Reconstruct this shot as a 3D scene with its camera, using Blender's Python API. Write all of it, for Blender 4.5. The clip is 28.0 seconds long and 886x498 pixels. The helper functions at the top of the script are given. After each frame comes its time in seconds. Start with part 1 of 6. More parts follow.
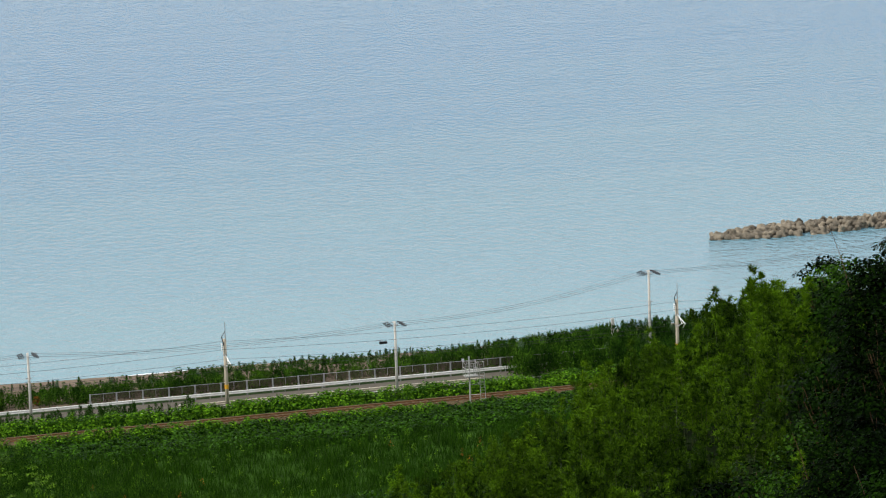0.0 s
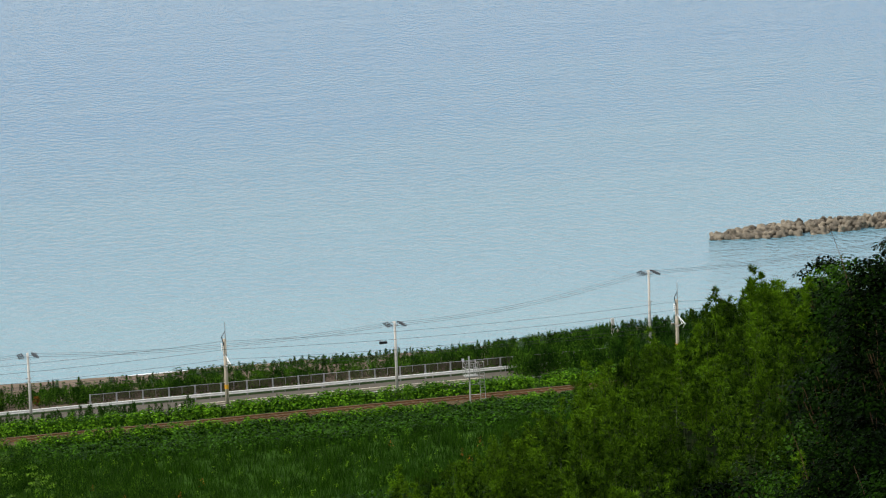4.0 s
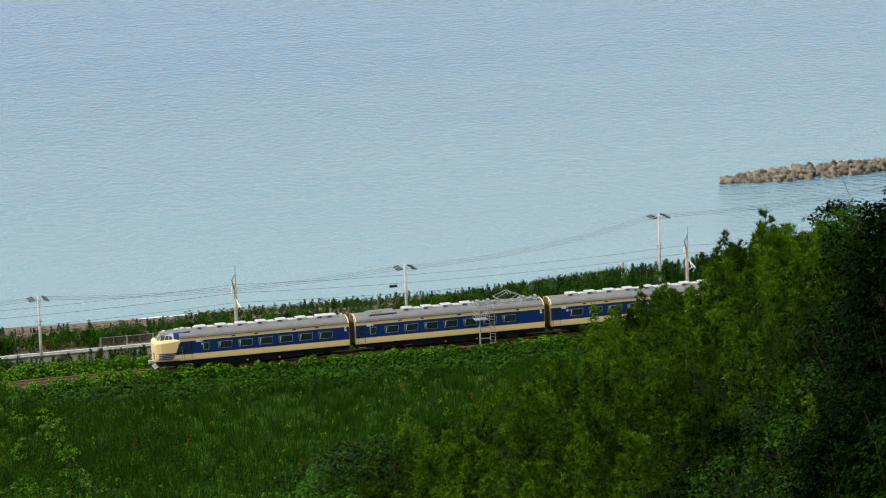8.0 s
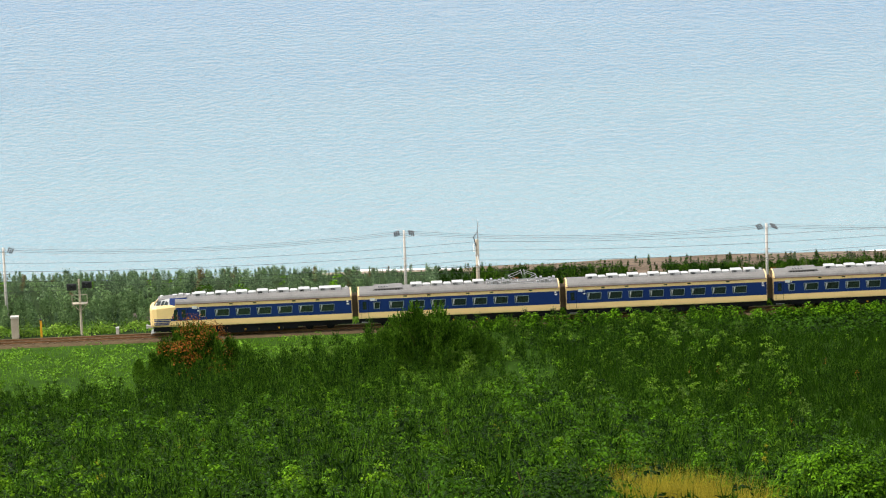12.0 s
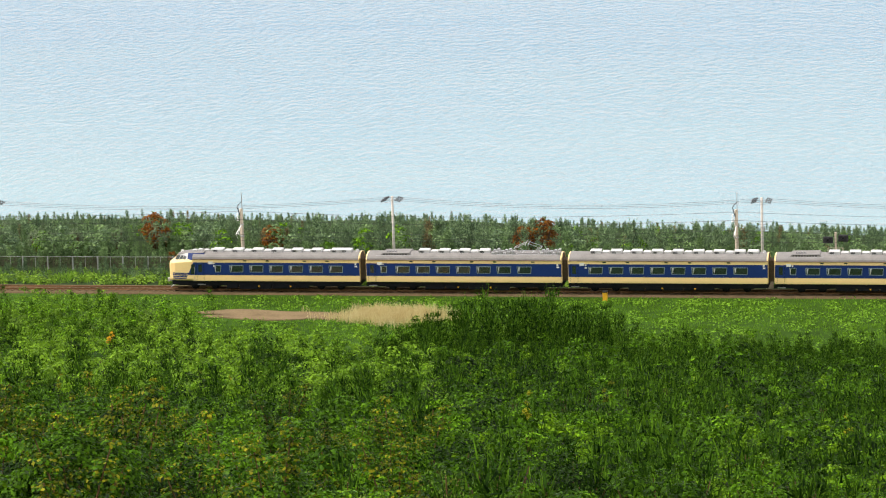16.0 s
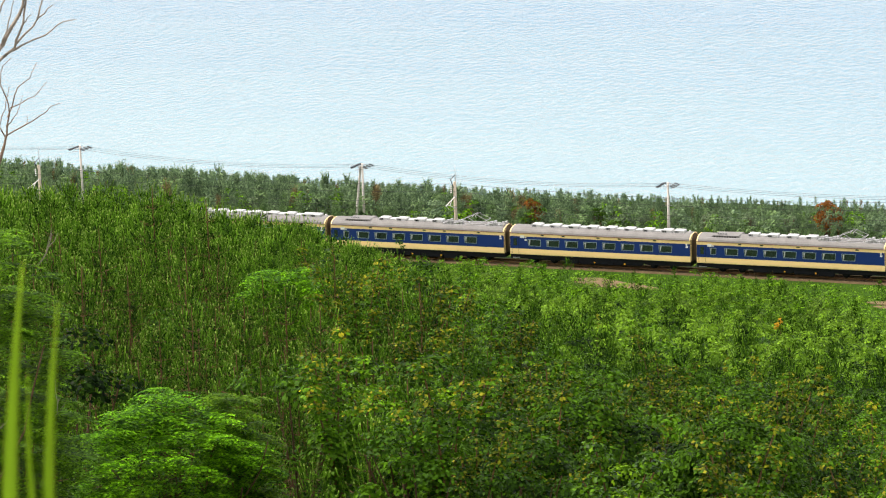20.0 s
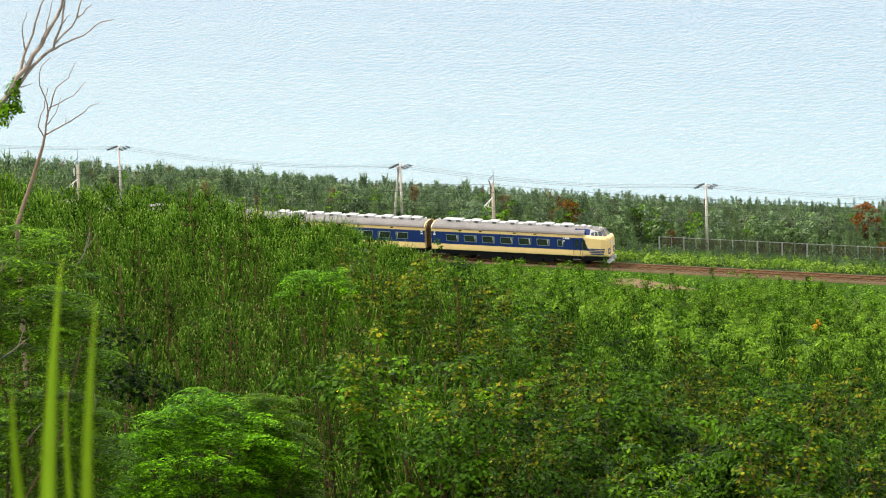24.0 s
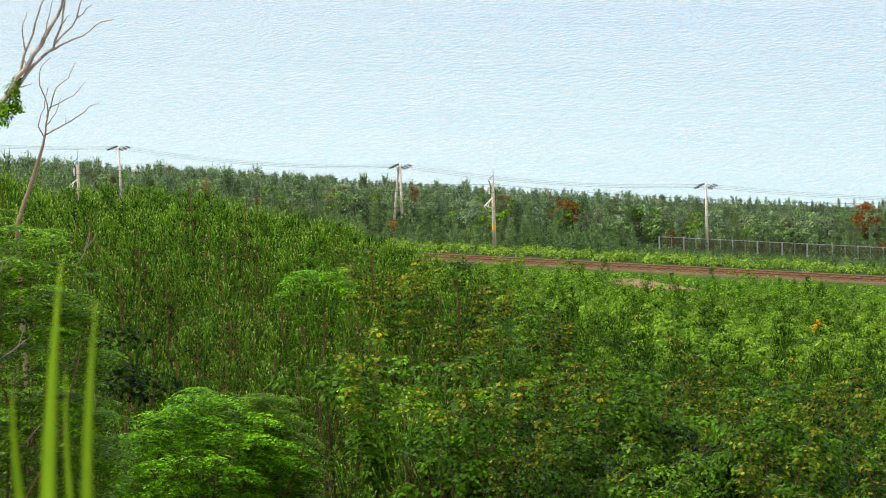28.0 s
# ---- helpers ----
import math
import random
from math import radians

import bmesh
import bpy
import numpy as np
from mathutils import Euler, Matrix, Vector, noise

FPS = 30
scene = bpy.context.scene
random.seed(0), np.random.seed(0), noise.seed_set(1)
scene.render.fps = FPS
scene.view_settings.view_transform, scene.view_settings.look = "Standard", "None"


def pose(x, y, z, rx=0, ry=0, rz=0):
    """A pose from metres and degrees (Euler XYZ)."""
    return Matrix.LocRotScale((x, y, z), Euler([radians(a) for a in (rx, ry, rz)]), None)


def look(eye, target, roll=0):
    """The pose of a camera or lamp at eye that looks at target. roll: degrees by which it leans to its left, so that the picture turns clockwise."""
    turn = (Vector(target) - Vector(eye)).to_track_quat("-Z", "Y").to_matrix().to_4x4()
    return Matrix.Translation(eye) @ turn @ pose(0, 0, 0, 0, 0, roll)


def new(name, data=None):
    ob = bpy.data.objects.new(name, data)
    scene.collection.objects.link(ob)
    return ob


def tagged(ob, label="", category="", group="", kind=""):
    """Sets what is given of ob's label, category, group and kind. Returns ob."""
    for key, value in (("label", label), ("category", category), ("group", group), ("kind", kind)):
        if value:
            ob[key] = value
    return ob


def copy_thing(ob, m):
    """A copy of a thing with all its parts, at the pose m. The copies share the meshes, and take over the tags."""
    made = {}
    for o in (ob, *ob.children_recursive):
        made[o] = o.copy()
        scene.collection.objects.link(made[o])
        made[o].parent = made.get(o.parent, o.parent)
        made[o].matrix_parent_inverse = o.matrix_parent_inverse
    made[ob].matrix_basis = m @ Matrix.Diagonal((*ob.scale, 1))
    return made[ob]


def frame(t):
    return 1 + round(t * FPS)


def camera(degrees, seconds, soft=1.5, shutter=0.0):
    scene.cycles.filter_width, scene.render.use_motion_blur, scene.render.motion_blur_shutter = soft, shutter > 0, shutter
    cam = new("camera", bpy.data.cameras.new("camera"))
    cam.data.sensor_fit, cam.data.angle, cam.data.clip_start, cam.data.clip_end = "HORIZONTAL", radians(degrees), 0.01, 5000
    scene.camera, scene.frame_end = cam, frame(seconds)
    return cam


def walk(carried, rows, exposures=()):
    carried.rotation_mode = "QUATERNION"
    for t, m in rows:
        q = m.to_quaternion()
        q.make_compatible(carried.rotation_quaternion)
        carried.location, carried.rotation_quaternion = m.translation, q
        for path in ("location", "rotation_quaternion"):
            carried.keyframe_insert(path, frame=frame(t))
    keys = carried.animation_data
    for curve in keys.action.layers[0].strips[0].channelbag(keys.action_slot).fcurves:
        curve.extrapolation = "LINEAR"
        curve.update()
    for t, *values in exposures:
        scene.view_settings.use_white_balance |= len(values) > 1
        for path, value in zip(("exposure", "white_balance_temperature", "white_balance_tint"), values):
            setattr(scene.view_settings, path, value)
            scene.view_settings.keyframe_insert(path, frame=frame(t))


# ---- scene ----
cam = camera(14.652, 28.0, soft=1.1)
EYE = Vector((0.0, 0.0, 77.3))
# a long lens set on the railway: only the grass at the lookout is out of focus
cam.data.dof.use_dof, cam.data.dof.focus_distance, cam.data.dof.aperture_fstop = True, 300.0, 20.0


def aim(pan, tilt, lean):
    """Pose of the camera on its tripod: pan to the right, tilt up, lean of the horizon, in degrees."""
    p, t, r = radians(pan), radians(tilt), radians(lean)
    fwd = Vector((math.sin(p) * math.cos(t), math.cos(p) * math.cos(t), math.sin(t)))
    right0 = Vector((math.cos(p), -math.sin(p), 0))
    up0 = right0.cross(fwd)
    right = right0 * math.cos(r) + up0 * math.sin(r)
    up = up0 * math.cos(r) - right0 * math.sin(r)
    m = Matrix((right, up, -fwd)).transposed().to_4x4()
    return Matrix.Translation(EYE) @ m


LEAN = -2.077
PANS = [(0, 14.630, -10.144), (3.5, 14.630, -10.144), (7, 14.632, -10.144), (7.3, 14.622, -10.19), (7.5, 14.604, -10.323),
        (8, 14.424, -11.076), (8.5, 13.581, -11.358), (9, 12.514, -11.504), (9.5, 11.161, -11.610), (10, 9.354, -11.718),
        (10.5, 7.324, -11.817), (11, 5.540, -11.820), (11.5, 3.695, -11.805), (12, 2.072, -11.815), (12.5, 0.478, -11.894),
        (13, -1.155, -11.958), (13.5, -3.085, -11.929), (15.5, -9.371, -12.154), (16, -10.765, -12.149),
        (16.5, -12.234, -12.129), (17, -13.792, -12.104), (17.5, -15.467, -12.087), (18, -17.273, -12.059),
        (18.5, -19.035, -12.028), (19, -20.259, -12.006), (19.5, -21.182, -11.991), (20, -22.146, -11.974),
        (20.5, -22.697, -11.960), (21, -22.829, -11.949), (21.5, -22.799, -11.942), (23.5, -22.789, -11.942),
        (28, -22.789, -11.942)]
EXPOSURES = [(0, -0.17, 6300, 8), (7.5, -0.17, 6300, 8), (10, 0.09, 6450, 9), (13.5, 0.37, 6800, 12), (18, 0.50, 6950, 15), (21, 0.63, 6950, 14), (28, 0.63, 6950, 13)]
walk(cam, [(t, aim(p, e, LEAN)) for t, p, e in PANS], EXPOSURES)

# ---- light: a bright overcast sky ----
world = bpy.data.worlds.new("world")
scene.world = world
world.use_nodes = True
wn, wl = world.node_tree.nodes, world.node_tree.links
sky = wn.new("ShaderNodeTexSky")
sky.sky_type, sky.sun_disc = "NISHITA", False
SUN_EL, SUN_AZ = radians(50), radians(-100)
sky.sun_elevation, sky.sun_rotation = SUN_EL, SUN_AZ
sky.air_density, sky.dust_density, sky.ozone_density = 1.0, 3.0, 1.5
cloud = wn.new("ShaderNodeMix")
cloud.data_type = "RGBA"
cloud.inputs["Factor"].default_value = 0.66
cloud.inputs["B"].default_value = (9.4, 9.7, 9.9, 1)
wl.new(sky.outputs[0], cloud.inputs["A"])
wl.new(cloud.outputs["Result"], wn["Background"].inputs[0])
wn["Background"].inputs[1].default_value = 0.13
sun = new("sun", bpy.data.lights.new("sun", "SUN"))
sun.data.energy, sun.data.angle, sun.data.color = 3.2, radians(9), (1.0, 0.96, 0.9)
sun.matrix_world = look((0, 0, 0), (-math.sin(SUN_AZ) * math.cos(SUN_EL), -math.cos(SUN_AZ) * math.cos(SUN_EL), -math.sin(SUN_EL)))


# ---- materials ----
def material(name, colour, rough=0.6, metal=0.0, vary=0.15, scale=3.0, bump=0.0, bump_scale=20.0, islands=0.0, objects=0.0,
             second=None, spec=0.5):
    """A surface with noise at two scales; islands and objects vary the tone from piece to piece."""
    m = bpy.data.materials.new(name)
    m.use_nodes = True
    n, l = m.node_tree.nodes, m.node_tree.links
    b = n["Principled BSDF"]
    b.inputs["Roughness"].default_value, b.inputs["Metallic"].default_value = rough, metal
    b.inputs["Specular IOR Level"].default_value = spec
    co = n.new("ShaderNodeTexCoord")
    big, fine = n.new("ShaderNodeTexNoise"), n.new("ShaderNodeTexNoise")
    big.inputs["Scale"].default_value, fine.inputs["Scale"].default_value = scale, scale * 9
    for t in (big, fine):
        l.new(co.outputs["Object"], t.inputs["Vector"])
    add = n.new("ShaderNodeMath")
    add.operation = "ADD"
    l.new(big.outputs["Fac"], add.inputs[0])
    l.new(fine.outputs["Fac"], add.inputs[1])
    last = add.outputs[0]
    if islands:
        g, s = n.new("ShaderNodeNewGeometry"), n.new("ShaderNodeMath")
        s.operation = "MULTIPLY_ADD"
        s.inputs[1].default_value = islands
        l.new(g.outputs["Random Per Island"], s.inputs[0])
        l.new(last, s.inputs[2])
        last = s.outputs[0]
    if objects:
        g, s = n.new("ShaderNodeObjectInfo"), n.new("ShaderNodeMath")
        s.operation = "MULTIPLY_ADD"
        s.inputs[1].default_value = objects
        l.new(g.outputs["Random"], s.inputs[0])
        l.new(last, s.inputs[2])
        last = s.outputs[0]
    ramp = n.new("ShaderNodeMapRange")
    ramp.inputs["From Min"].default_value = 0.6
    ramp.inputs["From Max"].default_value = 1.4 + islands + objects
    l.new(last, ramp.inputs["Value"])
    mix = n.new("ShaderNodeMix")
    mix.data_type = "RGBA"
    lo = [c * (1 - vary) for c in colour]
    hi = list(second) if second else [min(1, c * (1 + vary)) for c in colour]
    mix.inputs["A"].default_value, mix.inputs["B"].default_value = (*lo, 1), (*hi, 1)
    l.new(ramp.outputs[0], mix.inputs["Factor"])
    l.new(mix.outputs["Result"], b.inputs["Base Color"])
    if bump:
        bt, bn = n.new("ShaderNodeTexNoise"), n.new("ShaderNodeBump")
        bt.inputs["Scale"].default_value = bump_scale
        l.new(co.outputs["Object"], bt.inputs["Vector"])
        bn.inputs["Strength"].default_value = bump
        bn.inputs["Distance"].default_value = 0.05
        l.new(bt.outputs["Fac"], bn.inputs["Height"])
        l.new(bn.outputs["Normal"], b.inputs["Normal"])
    return m


def leaf_material(name, dark, light, rough=0.5, islands=1.0, objects=0.8, through_light=0.3, gloss=0.05):
    """Foliage: tone varies by leaf, by plant and in patches; some light passes through."""
    m = material(name, dark, rough, vary=0.35, scale=0.5, islands=islands, objects=objects, second=[min(0.85, 1.18 * c) for c in light], spec=gloss)
    n, l = m.node_tree.nodes, m.node_tree.links
    b, out = n["Principled BSDF"], n["Material Output"]
    # many deep green leaves and fewer bright ones
    mix = b.inputs["Base Color"].links[0].from_node
    ramp = mix.inputs["Factor"].links[0].from_node
    ramp.inputs["From Min"].default_value, ramp.inputs["From Max"].default_value = 0.95, 1.1 + islands + objects
    power = n.new("ShaderNodeMath")
    power.operation = "POWER"
    power.inputs[1].default_value = 1.9
    l.new(ramp.outputs[0], power.inputs[0])
    l.new(power.outputs[0], mix.inputs["Factor"])
    tr, mx = n.new("ShaderNodeBsdfTranslucent"), n.new("ShaderNodeMixShader")
    l.new(b.inputs["Base Color"].links[0].from_socket, tr.inputs["Color"])
    mx.inputs[0].default_value = through_light
    l.new(b.outputs[0], mx.inputs[1])
    l.new(tr.outputs[0], mx.inputs[2])
    l.new(mx.outputs[0], out.inputs["Surface"])
    return m


def water_material():
    m = bpy.data.materials.new("sea_water")
    m.use_nodes = True
    n, l = m.node_tree.nodes, m.node_tree.links
    b = n["Principled BSDF"]
    b.inputs["Roughness"].default_value, b.inputs["IOR"].default_value = 0.11, 1.333
    co = n.new("ShaderNodeTexCoord")
    sep = n.new("ShaderNodeSeparateXYZ")
    l.new(co.outputs["Object"], sep.inputs[0])
    # shallow water over sand near the shore turns to deeper blue farther out
    mr = n.new("ShaderNodeMapRange")
    mr.inputs["From Min"].default_value, mr.inputs["From Max"].default_value = 375.0, 640.0
    patch = n.new("ShaderNodeTexNoise")
    mp = n.new("ShaderNodeMapping")
    mp.inputs["Scale"].default_value = (0.006, 0.02, 1)
    l.new(co.outputs["Object"], mp.inputs["Vector"])
    l.new(mp.outputs[0], patch.inputs["Vector"])
    patch.inputs["Scale"].default_value, patch.inputs["Detail"].default_value = 1.0, 6.0
    wob = n.new("ShaderNodeMath")
    wob.operation = "MULTIPLY_ADD"
    wob.inputs[1].default_value = 160.0
    l.new(patch.outputs["Fac"], wob.inputs[0])
    l.new(sep.outputs["Y"], wob.inputs[2])
    sub = n.new("ShaderNodeMath")
    sub.operation = "SUBTRACT"
    sub.inputs[1].default_value = 80.0
    l.new(wob.outputs[0], sub.inputs[0])
    l.new(sub.outputs[0], mr.inputs["Value"])
    mix = n.new("ShaderNodeMix")
    mix.data_type = "RGBA"
    mix.inputs["A"].default_value, mix.inputs["B"].default_value = (0.168, 0.287, 0.315, 1), (0.068, 0.185, 0.302, 1)
    l.new(mr.outputs[0], mix.inputs["Factor"])
    l.new(mix.outputs["Result"], b.inputs["Base Color"])
    # wind ripples over a long low swell, calmer close to the shore
    calm = n.new("ShaderNodeMapRange")
    calm.inputs["From Min"].default_value, calm.inputs["From Max"].default_value = 385.0, 520.0
    calm.inputs["To Min"].default_value, calm.inputs["To Max"].default_value = 0.4, 1.0
    l.new(sep.outputs["Y"], calm.inputs["Value"])
    last = None
    for sx, sy, dist, det in ((0.9, 0.5, 0.72, 8.0), (0.25, 0.14, 0.16, 2.0), (0.012, 0.06, 0.6, 2.0)):
        mp = n.new("ShaderNodeMapping")
        mp.inputs["Scale"].default_value = (sx, sy, 1)
        mp.inputs["Rotation"].default_value = (0, 0, 0.1)
        l.new(co.outputs["Object"], mp.inputs["Vector"])
        t = n.new("ShaderNodeTexNoise")
        t.inputs["Scale"].default_value, t.inputs["Detail"].default_value = 1.0, det
        l.new(mp.outputs[0], t.inputs["Vector"])
        bn = n.new("ShaderNodeBump")
        bn.inputs["Distance"].default_value = dist
        l.new(calm.outputs[0], bn.inputs["Strength"])
        l.new(t.outputs["Fac"], bn.inputs["Height"])
        if last:
            l.new(last, bn.inputs["Normal"])
        last = bn.outputs["Normal"]
    l.new(last, b.inputs["Normal"])
    return m


M = {
    "water": water_material(),
    # hill soil almost black, with the shade between bushes in its colour
    "soil": material("shaded_hill_soil", (0.008, 0.014, 0.003), 0.95, vary=0.4, scale=0.3, bump=0.5, bump_scale=3.0, spec=0.04),
    # belt floor darkened to read as shade between the pines
    "belt_floor": material("shaded_belt_floor", (0.026, 0.045, 0.016), 0.95, vary=0.4, scale=0.3, bump=0.4, bump_scale=4.0, spec=0.04),
    "turf": material("low_turf", (0.030, 0.070, 0.008), 0.9, vary=0.4, scale=0.15, bump=0.4, bump_scale=4.0, spec=0.04),
    "sand": material("beach_sand", (0.30, 0.24, 0.18), 0.95, vary=0.15, scale=0.2, bump=0.2, bump_scale=8.0, spec=0.04),
    "ballast": material("track_ballast", (0.105, 0.076, 0.042), 0.95, vary=0.35, scale=1.2, bump=0.8, bump_scale=14.0, spec=0.04),
    "rust": material("rusty_rail", (0.19, 0.095, 0.036), 0.75, 0.3, vary=0.25, scale=1.0),
    "sleeper": material("concrete_sleeper", (0.135, 0.092, 0.058), 0.9, vary=0.2, scale=2.0, spec=0.04),
    "asphalt": material("road_asphalt", (0.12, 0.105, 0.085), 0.9, vary=0.2, scale=0.8, bump=0.2, spec=0.04),
    "concrete": material("pole_concrete", (0.44, 0.375, 0.285), 0.85, vary=0.18, scale=1.5, bump=0.15),
    "pale": material("pale_concrete", (0.53, 0.495, 0.44), 0.85, vary=0.15, scale=1.0),
    "galvanised": material("galvanised_steel", (0.42, 0.42, 0.42), 0.5, 0.6, vary=0.15, scale=3.0),
    "paint_white": material("white_paint", (0.72, 0.71, 0.66), 0.6, vary=0.12, scale=3.0),
    "beam": material("beige_guard_rail", (0.55, 0.47, 0.36), 0.6, vary=0.12, scale=1.0),
    "fence": material("brown_fence_mesh", (0.075, 0.048, 0.034), 0.8, 0.1, vary=0.25, scale=1.5),
    "insulator": material("dark_insulator", (0.03, 0.03, 0.035), 0.35, vary=0.2),
    "porcelain": material("white_porcelain", (0.75, 0.75, 0.73), 0.3, vary=0.1),
    "dune": material("dune_soil", (0.165, 0.125, 0.09), 0.95, vary=0.4, scale=0.35, bump=0.4, bump_scale=5.0, spec=0.04),
    "bare": material("bare_ground", (0.17, 0.125, 0.07), 0.95, vary=0.3, scale=0.5, bump=0.4, bump_scale=7.0, spec=0.04),
    "mast_paint": material("weathered_mast_paint", (0.36, 0.35, 0.32), 0.7, vary=0.2, scale=2.0),
    "culm": material("bamboo_culm", (0.035, 0.050, 0.006), 0.6, vary=0.3, scale=2.0),
    "stem": material("orange_brown_stem", (0.12, 0.062, 0.016), 0.85, vary=0.35, scale=4.0),
    "wire": material("dark_wire", (0.04, 0.04, 0.043), 0.6, 0.4, vary=0.2),
    "yellow": material("signal_yellow", (0.75, 0.38, 0.02), 0.5, vary=0.1),
    "red": material("signal_red", (0.55, 0.03, 0.03), 0.5, vary=0.1),
    "black": material("black_paint", (0.012, 0.012, 0.014), 0.5, vary=0.2),
    "cream": material("cream_livery_paint", (0.92, 0.66, 0.295), 0.42, vary=0.06, scale=0.7),
    "navy": material("deep_blue_livery_paint", (0.008, 0.030, 0.135), 0.42, vary=0.12, scale=0.7, spec=0.25),
    "roof": material("grey_roof_canvas", (0.185, 0.178, 0.168), 0.85, vary=0.25, scale=0.9, bump=0.1),
    "rim": material("maroon_gutter", (0.16, 0.07, 0.05), 0.7, vary=0.15),
    "unit": material("air_conditioner_casing", (0.50, 0.50, 0.49), 0.5, vary=0.12, scale=2.0),
    "under": material("underframe_grime", (0.006, 0.007, 0.009), 0.8, vary=0.5, scale=2.0, spec=0.15),
    "steel": material("worn_steel", (0.35, 0.35, 0.36), 0.45, 0.7, vary=0.2),
    "glass": material("tinted_window_glass", (0.018, 0.03, 0.026), 0.08, vary=0.3, scale=1.0, spec=0.8),
    "curtain": material("pale_curtain", (0.42, 0.43, 0.42), 0.9, vary=0.2, scale=5.0),
    "window_rim": material("aluminium_window_rim", (0.28, 0.36, 0.36), 0.4, 0.4, vary=0.1),
    "bellows": material("gangway_bellows", (0.13, 0.085, 0.045), 0.8, vary=0.25),
    "rock": material("tetrapod_concrete", (0.045, 0.034, 0.024), 0.9, vary=0.45, scale=0.5, bump=0.4, bump_scale=6.0, objects=1.4,
                     second=(0.31, 0.255, 0.18)),
    "bark": material("brown_bark", (0.075, 0.038, 0.012), 0.9, vary=0.3, scale=4.0, bump=0.5),
    "dead": material("bleached_dead_wood", (0.30, 0.25, 0.195), 0.85, vary=0.2, scale=4.0),
    "twig": material("brown_twig_bark", (0.22, 0.15, 0.10), 0.85, vary=0.3, scale=4.0),
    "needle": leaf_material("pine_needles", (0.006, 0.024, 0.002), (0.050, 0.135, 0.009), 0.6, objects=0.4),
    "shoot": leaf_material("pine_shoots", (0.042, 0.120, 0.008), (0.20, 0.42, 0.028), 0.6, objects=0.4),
    # leaves on the far flat, lightened in colour to imitate haze
    "field_leaf": leaf_material("hazed_flat_leaves", (0.065, 0.14, 0.014), (0.34, 0.56, 0.07)),
    "mid_pine": leaf_material("meadow_pine_needles", (0.020, 0.062, 0.004), (0.13, 0.28, 0.018), 0.6, objects=0.15),
    "leaf_bright": leaf_material("bright_leaves", (0.022, 0.085, 0.002), (0.20, 0.43, 0.014), objects=0.15),
    "sapling_leaf": leaf_material("glossy_sapling_leaves", (0.011, 0.050, 0.001), (0.18, 0.42, 0.012), 0.4, objects=0.4, gloss=0.09),
    "slope_leaf": leaf_material("fresh_slope_leaves", (0.026, 0.082, 0.005), (0.22, 0.41, 0.026)),
    "golden": leaf_material("golden_grass_blades", (0.16, 0.15, 0.012), (0.52, 0.42, 0.045)),
    "orange_leaf": leaf_material("orange_young_leaves", (0.50, 0.26, 0.015), (0.68, 0.40, 0.03)),
    "frond": leaf_material("feathery_leaves", (0.020, 0.095, 0.002), (0.22, 0.55, 0.012), objects=0.15),
    "candle": leaf_material("pine_candles", (0.22, 0.36, 0.06), (0.50, 0.68, 0.14), 0.6),
    # coast greens paled and greyed: distance haze is put into the colour
    "far_needle": leaf_material("hazed_coast_needles", (0.062, 0.125, 0.068), (0.28, 0.40, 0.20), 0.6, objects=0.4),
    "far_green": leaf_material("hazed_coast_leaves", (0.095, 0.185, 0.070), (0.33, 0.48, 0.19), 0.6),
    "far_brown": leaf_material("dry_coast_needles", (0.11, 0.085, 0.04), (0.30, 0.24, 0.11), 0.6),
    "leaf": leaf_material("broad_leaves", (0.006, 0.026, 0.001), (0.115, 0.285, 0.009)),
    "leaf_light": leaf_material("young_leaves", (0.034, 0.105, 0.003), (0.25, 0.47, 0.015)),
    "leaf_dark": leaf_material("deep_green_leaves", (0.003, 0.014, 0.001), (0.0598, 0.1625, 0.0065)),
    # spur leaf colours near black: the deep shade of the spur is painted in
    "spur_dark": leaf_material("shaded_spur_leaves", (0.0006, 0.0025, 0.0004), (0.012, 0.036, 0.0015), through_light=0.1, gloss=0.01),
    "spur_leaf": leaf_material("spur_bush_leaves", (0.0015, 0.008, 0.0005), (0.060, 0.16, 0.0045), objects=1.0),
    "leaf_yellow": leaf_material("yellowed_leaves", (0.085, 0.125, 0.006), (0.46, 0.42, 0.022)),
    "leaf_red": leaf_material("russet_leaves", (0.13, 0.05, 0.008), (0.468, 0.169, 0.026)),
    "leaf_grey": leaf_material("silvery_leaves", (0.10, 0.155, 0.075), (0.312, 0.403, 0.234)),
    "bamboo": leaf_material("bamboo_leaves", (0.007, 0.026, 0.001), (0.14, 0.27, 0.007), objects=1.0),
    "reed": leaf_material("reed_blades", (0.003, 0.014, 0.001), (0.038, 0.102, 0.0045)),
    "grass": leaf_material("grass_blades", (0.115, 0.255, 0.016), (0.26, 0.50, 0.045)),
    "fresh_blade": leaf_material("fresh_grass_blade", (0.36, 0.62, 0.02), (0.48, 0.78, 0.05)),
    "straw": leaf_material("dry_straw", (0.74, 0.56, 0.25), (0.92, 0.76, 0.42)),
    "foam": material("sea_foam", (0.8, 0.82, 0.82), 0.7, vary=0.1, scale=1.0),
}


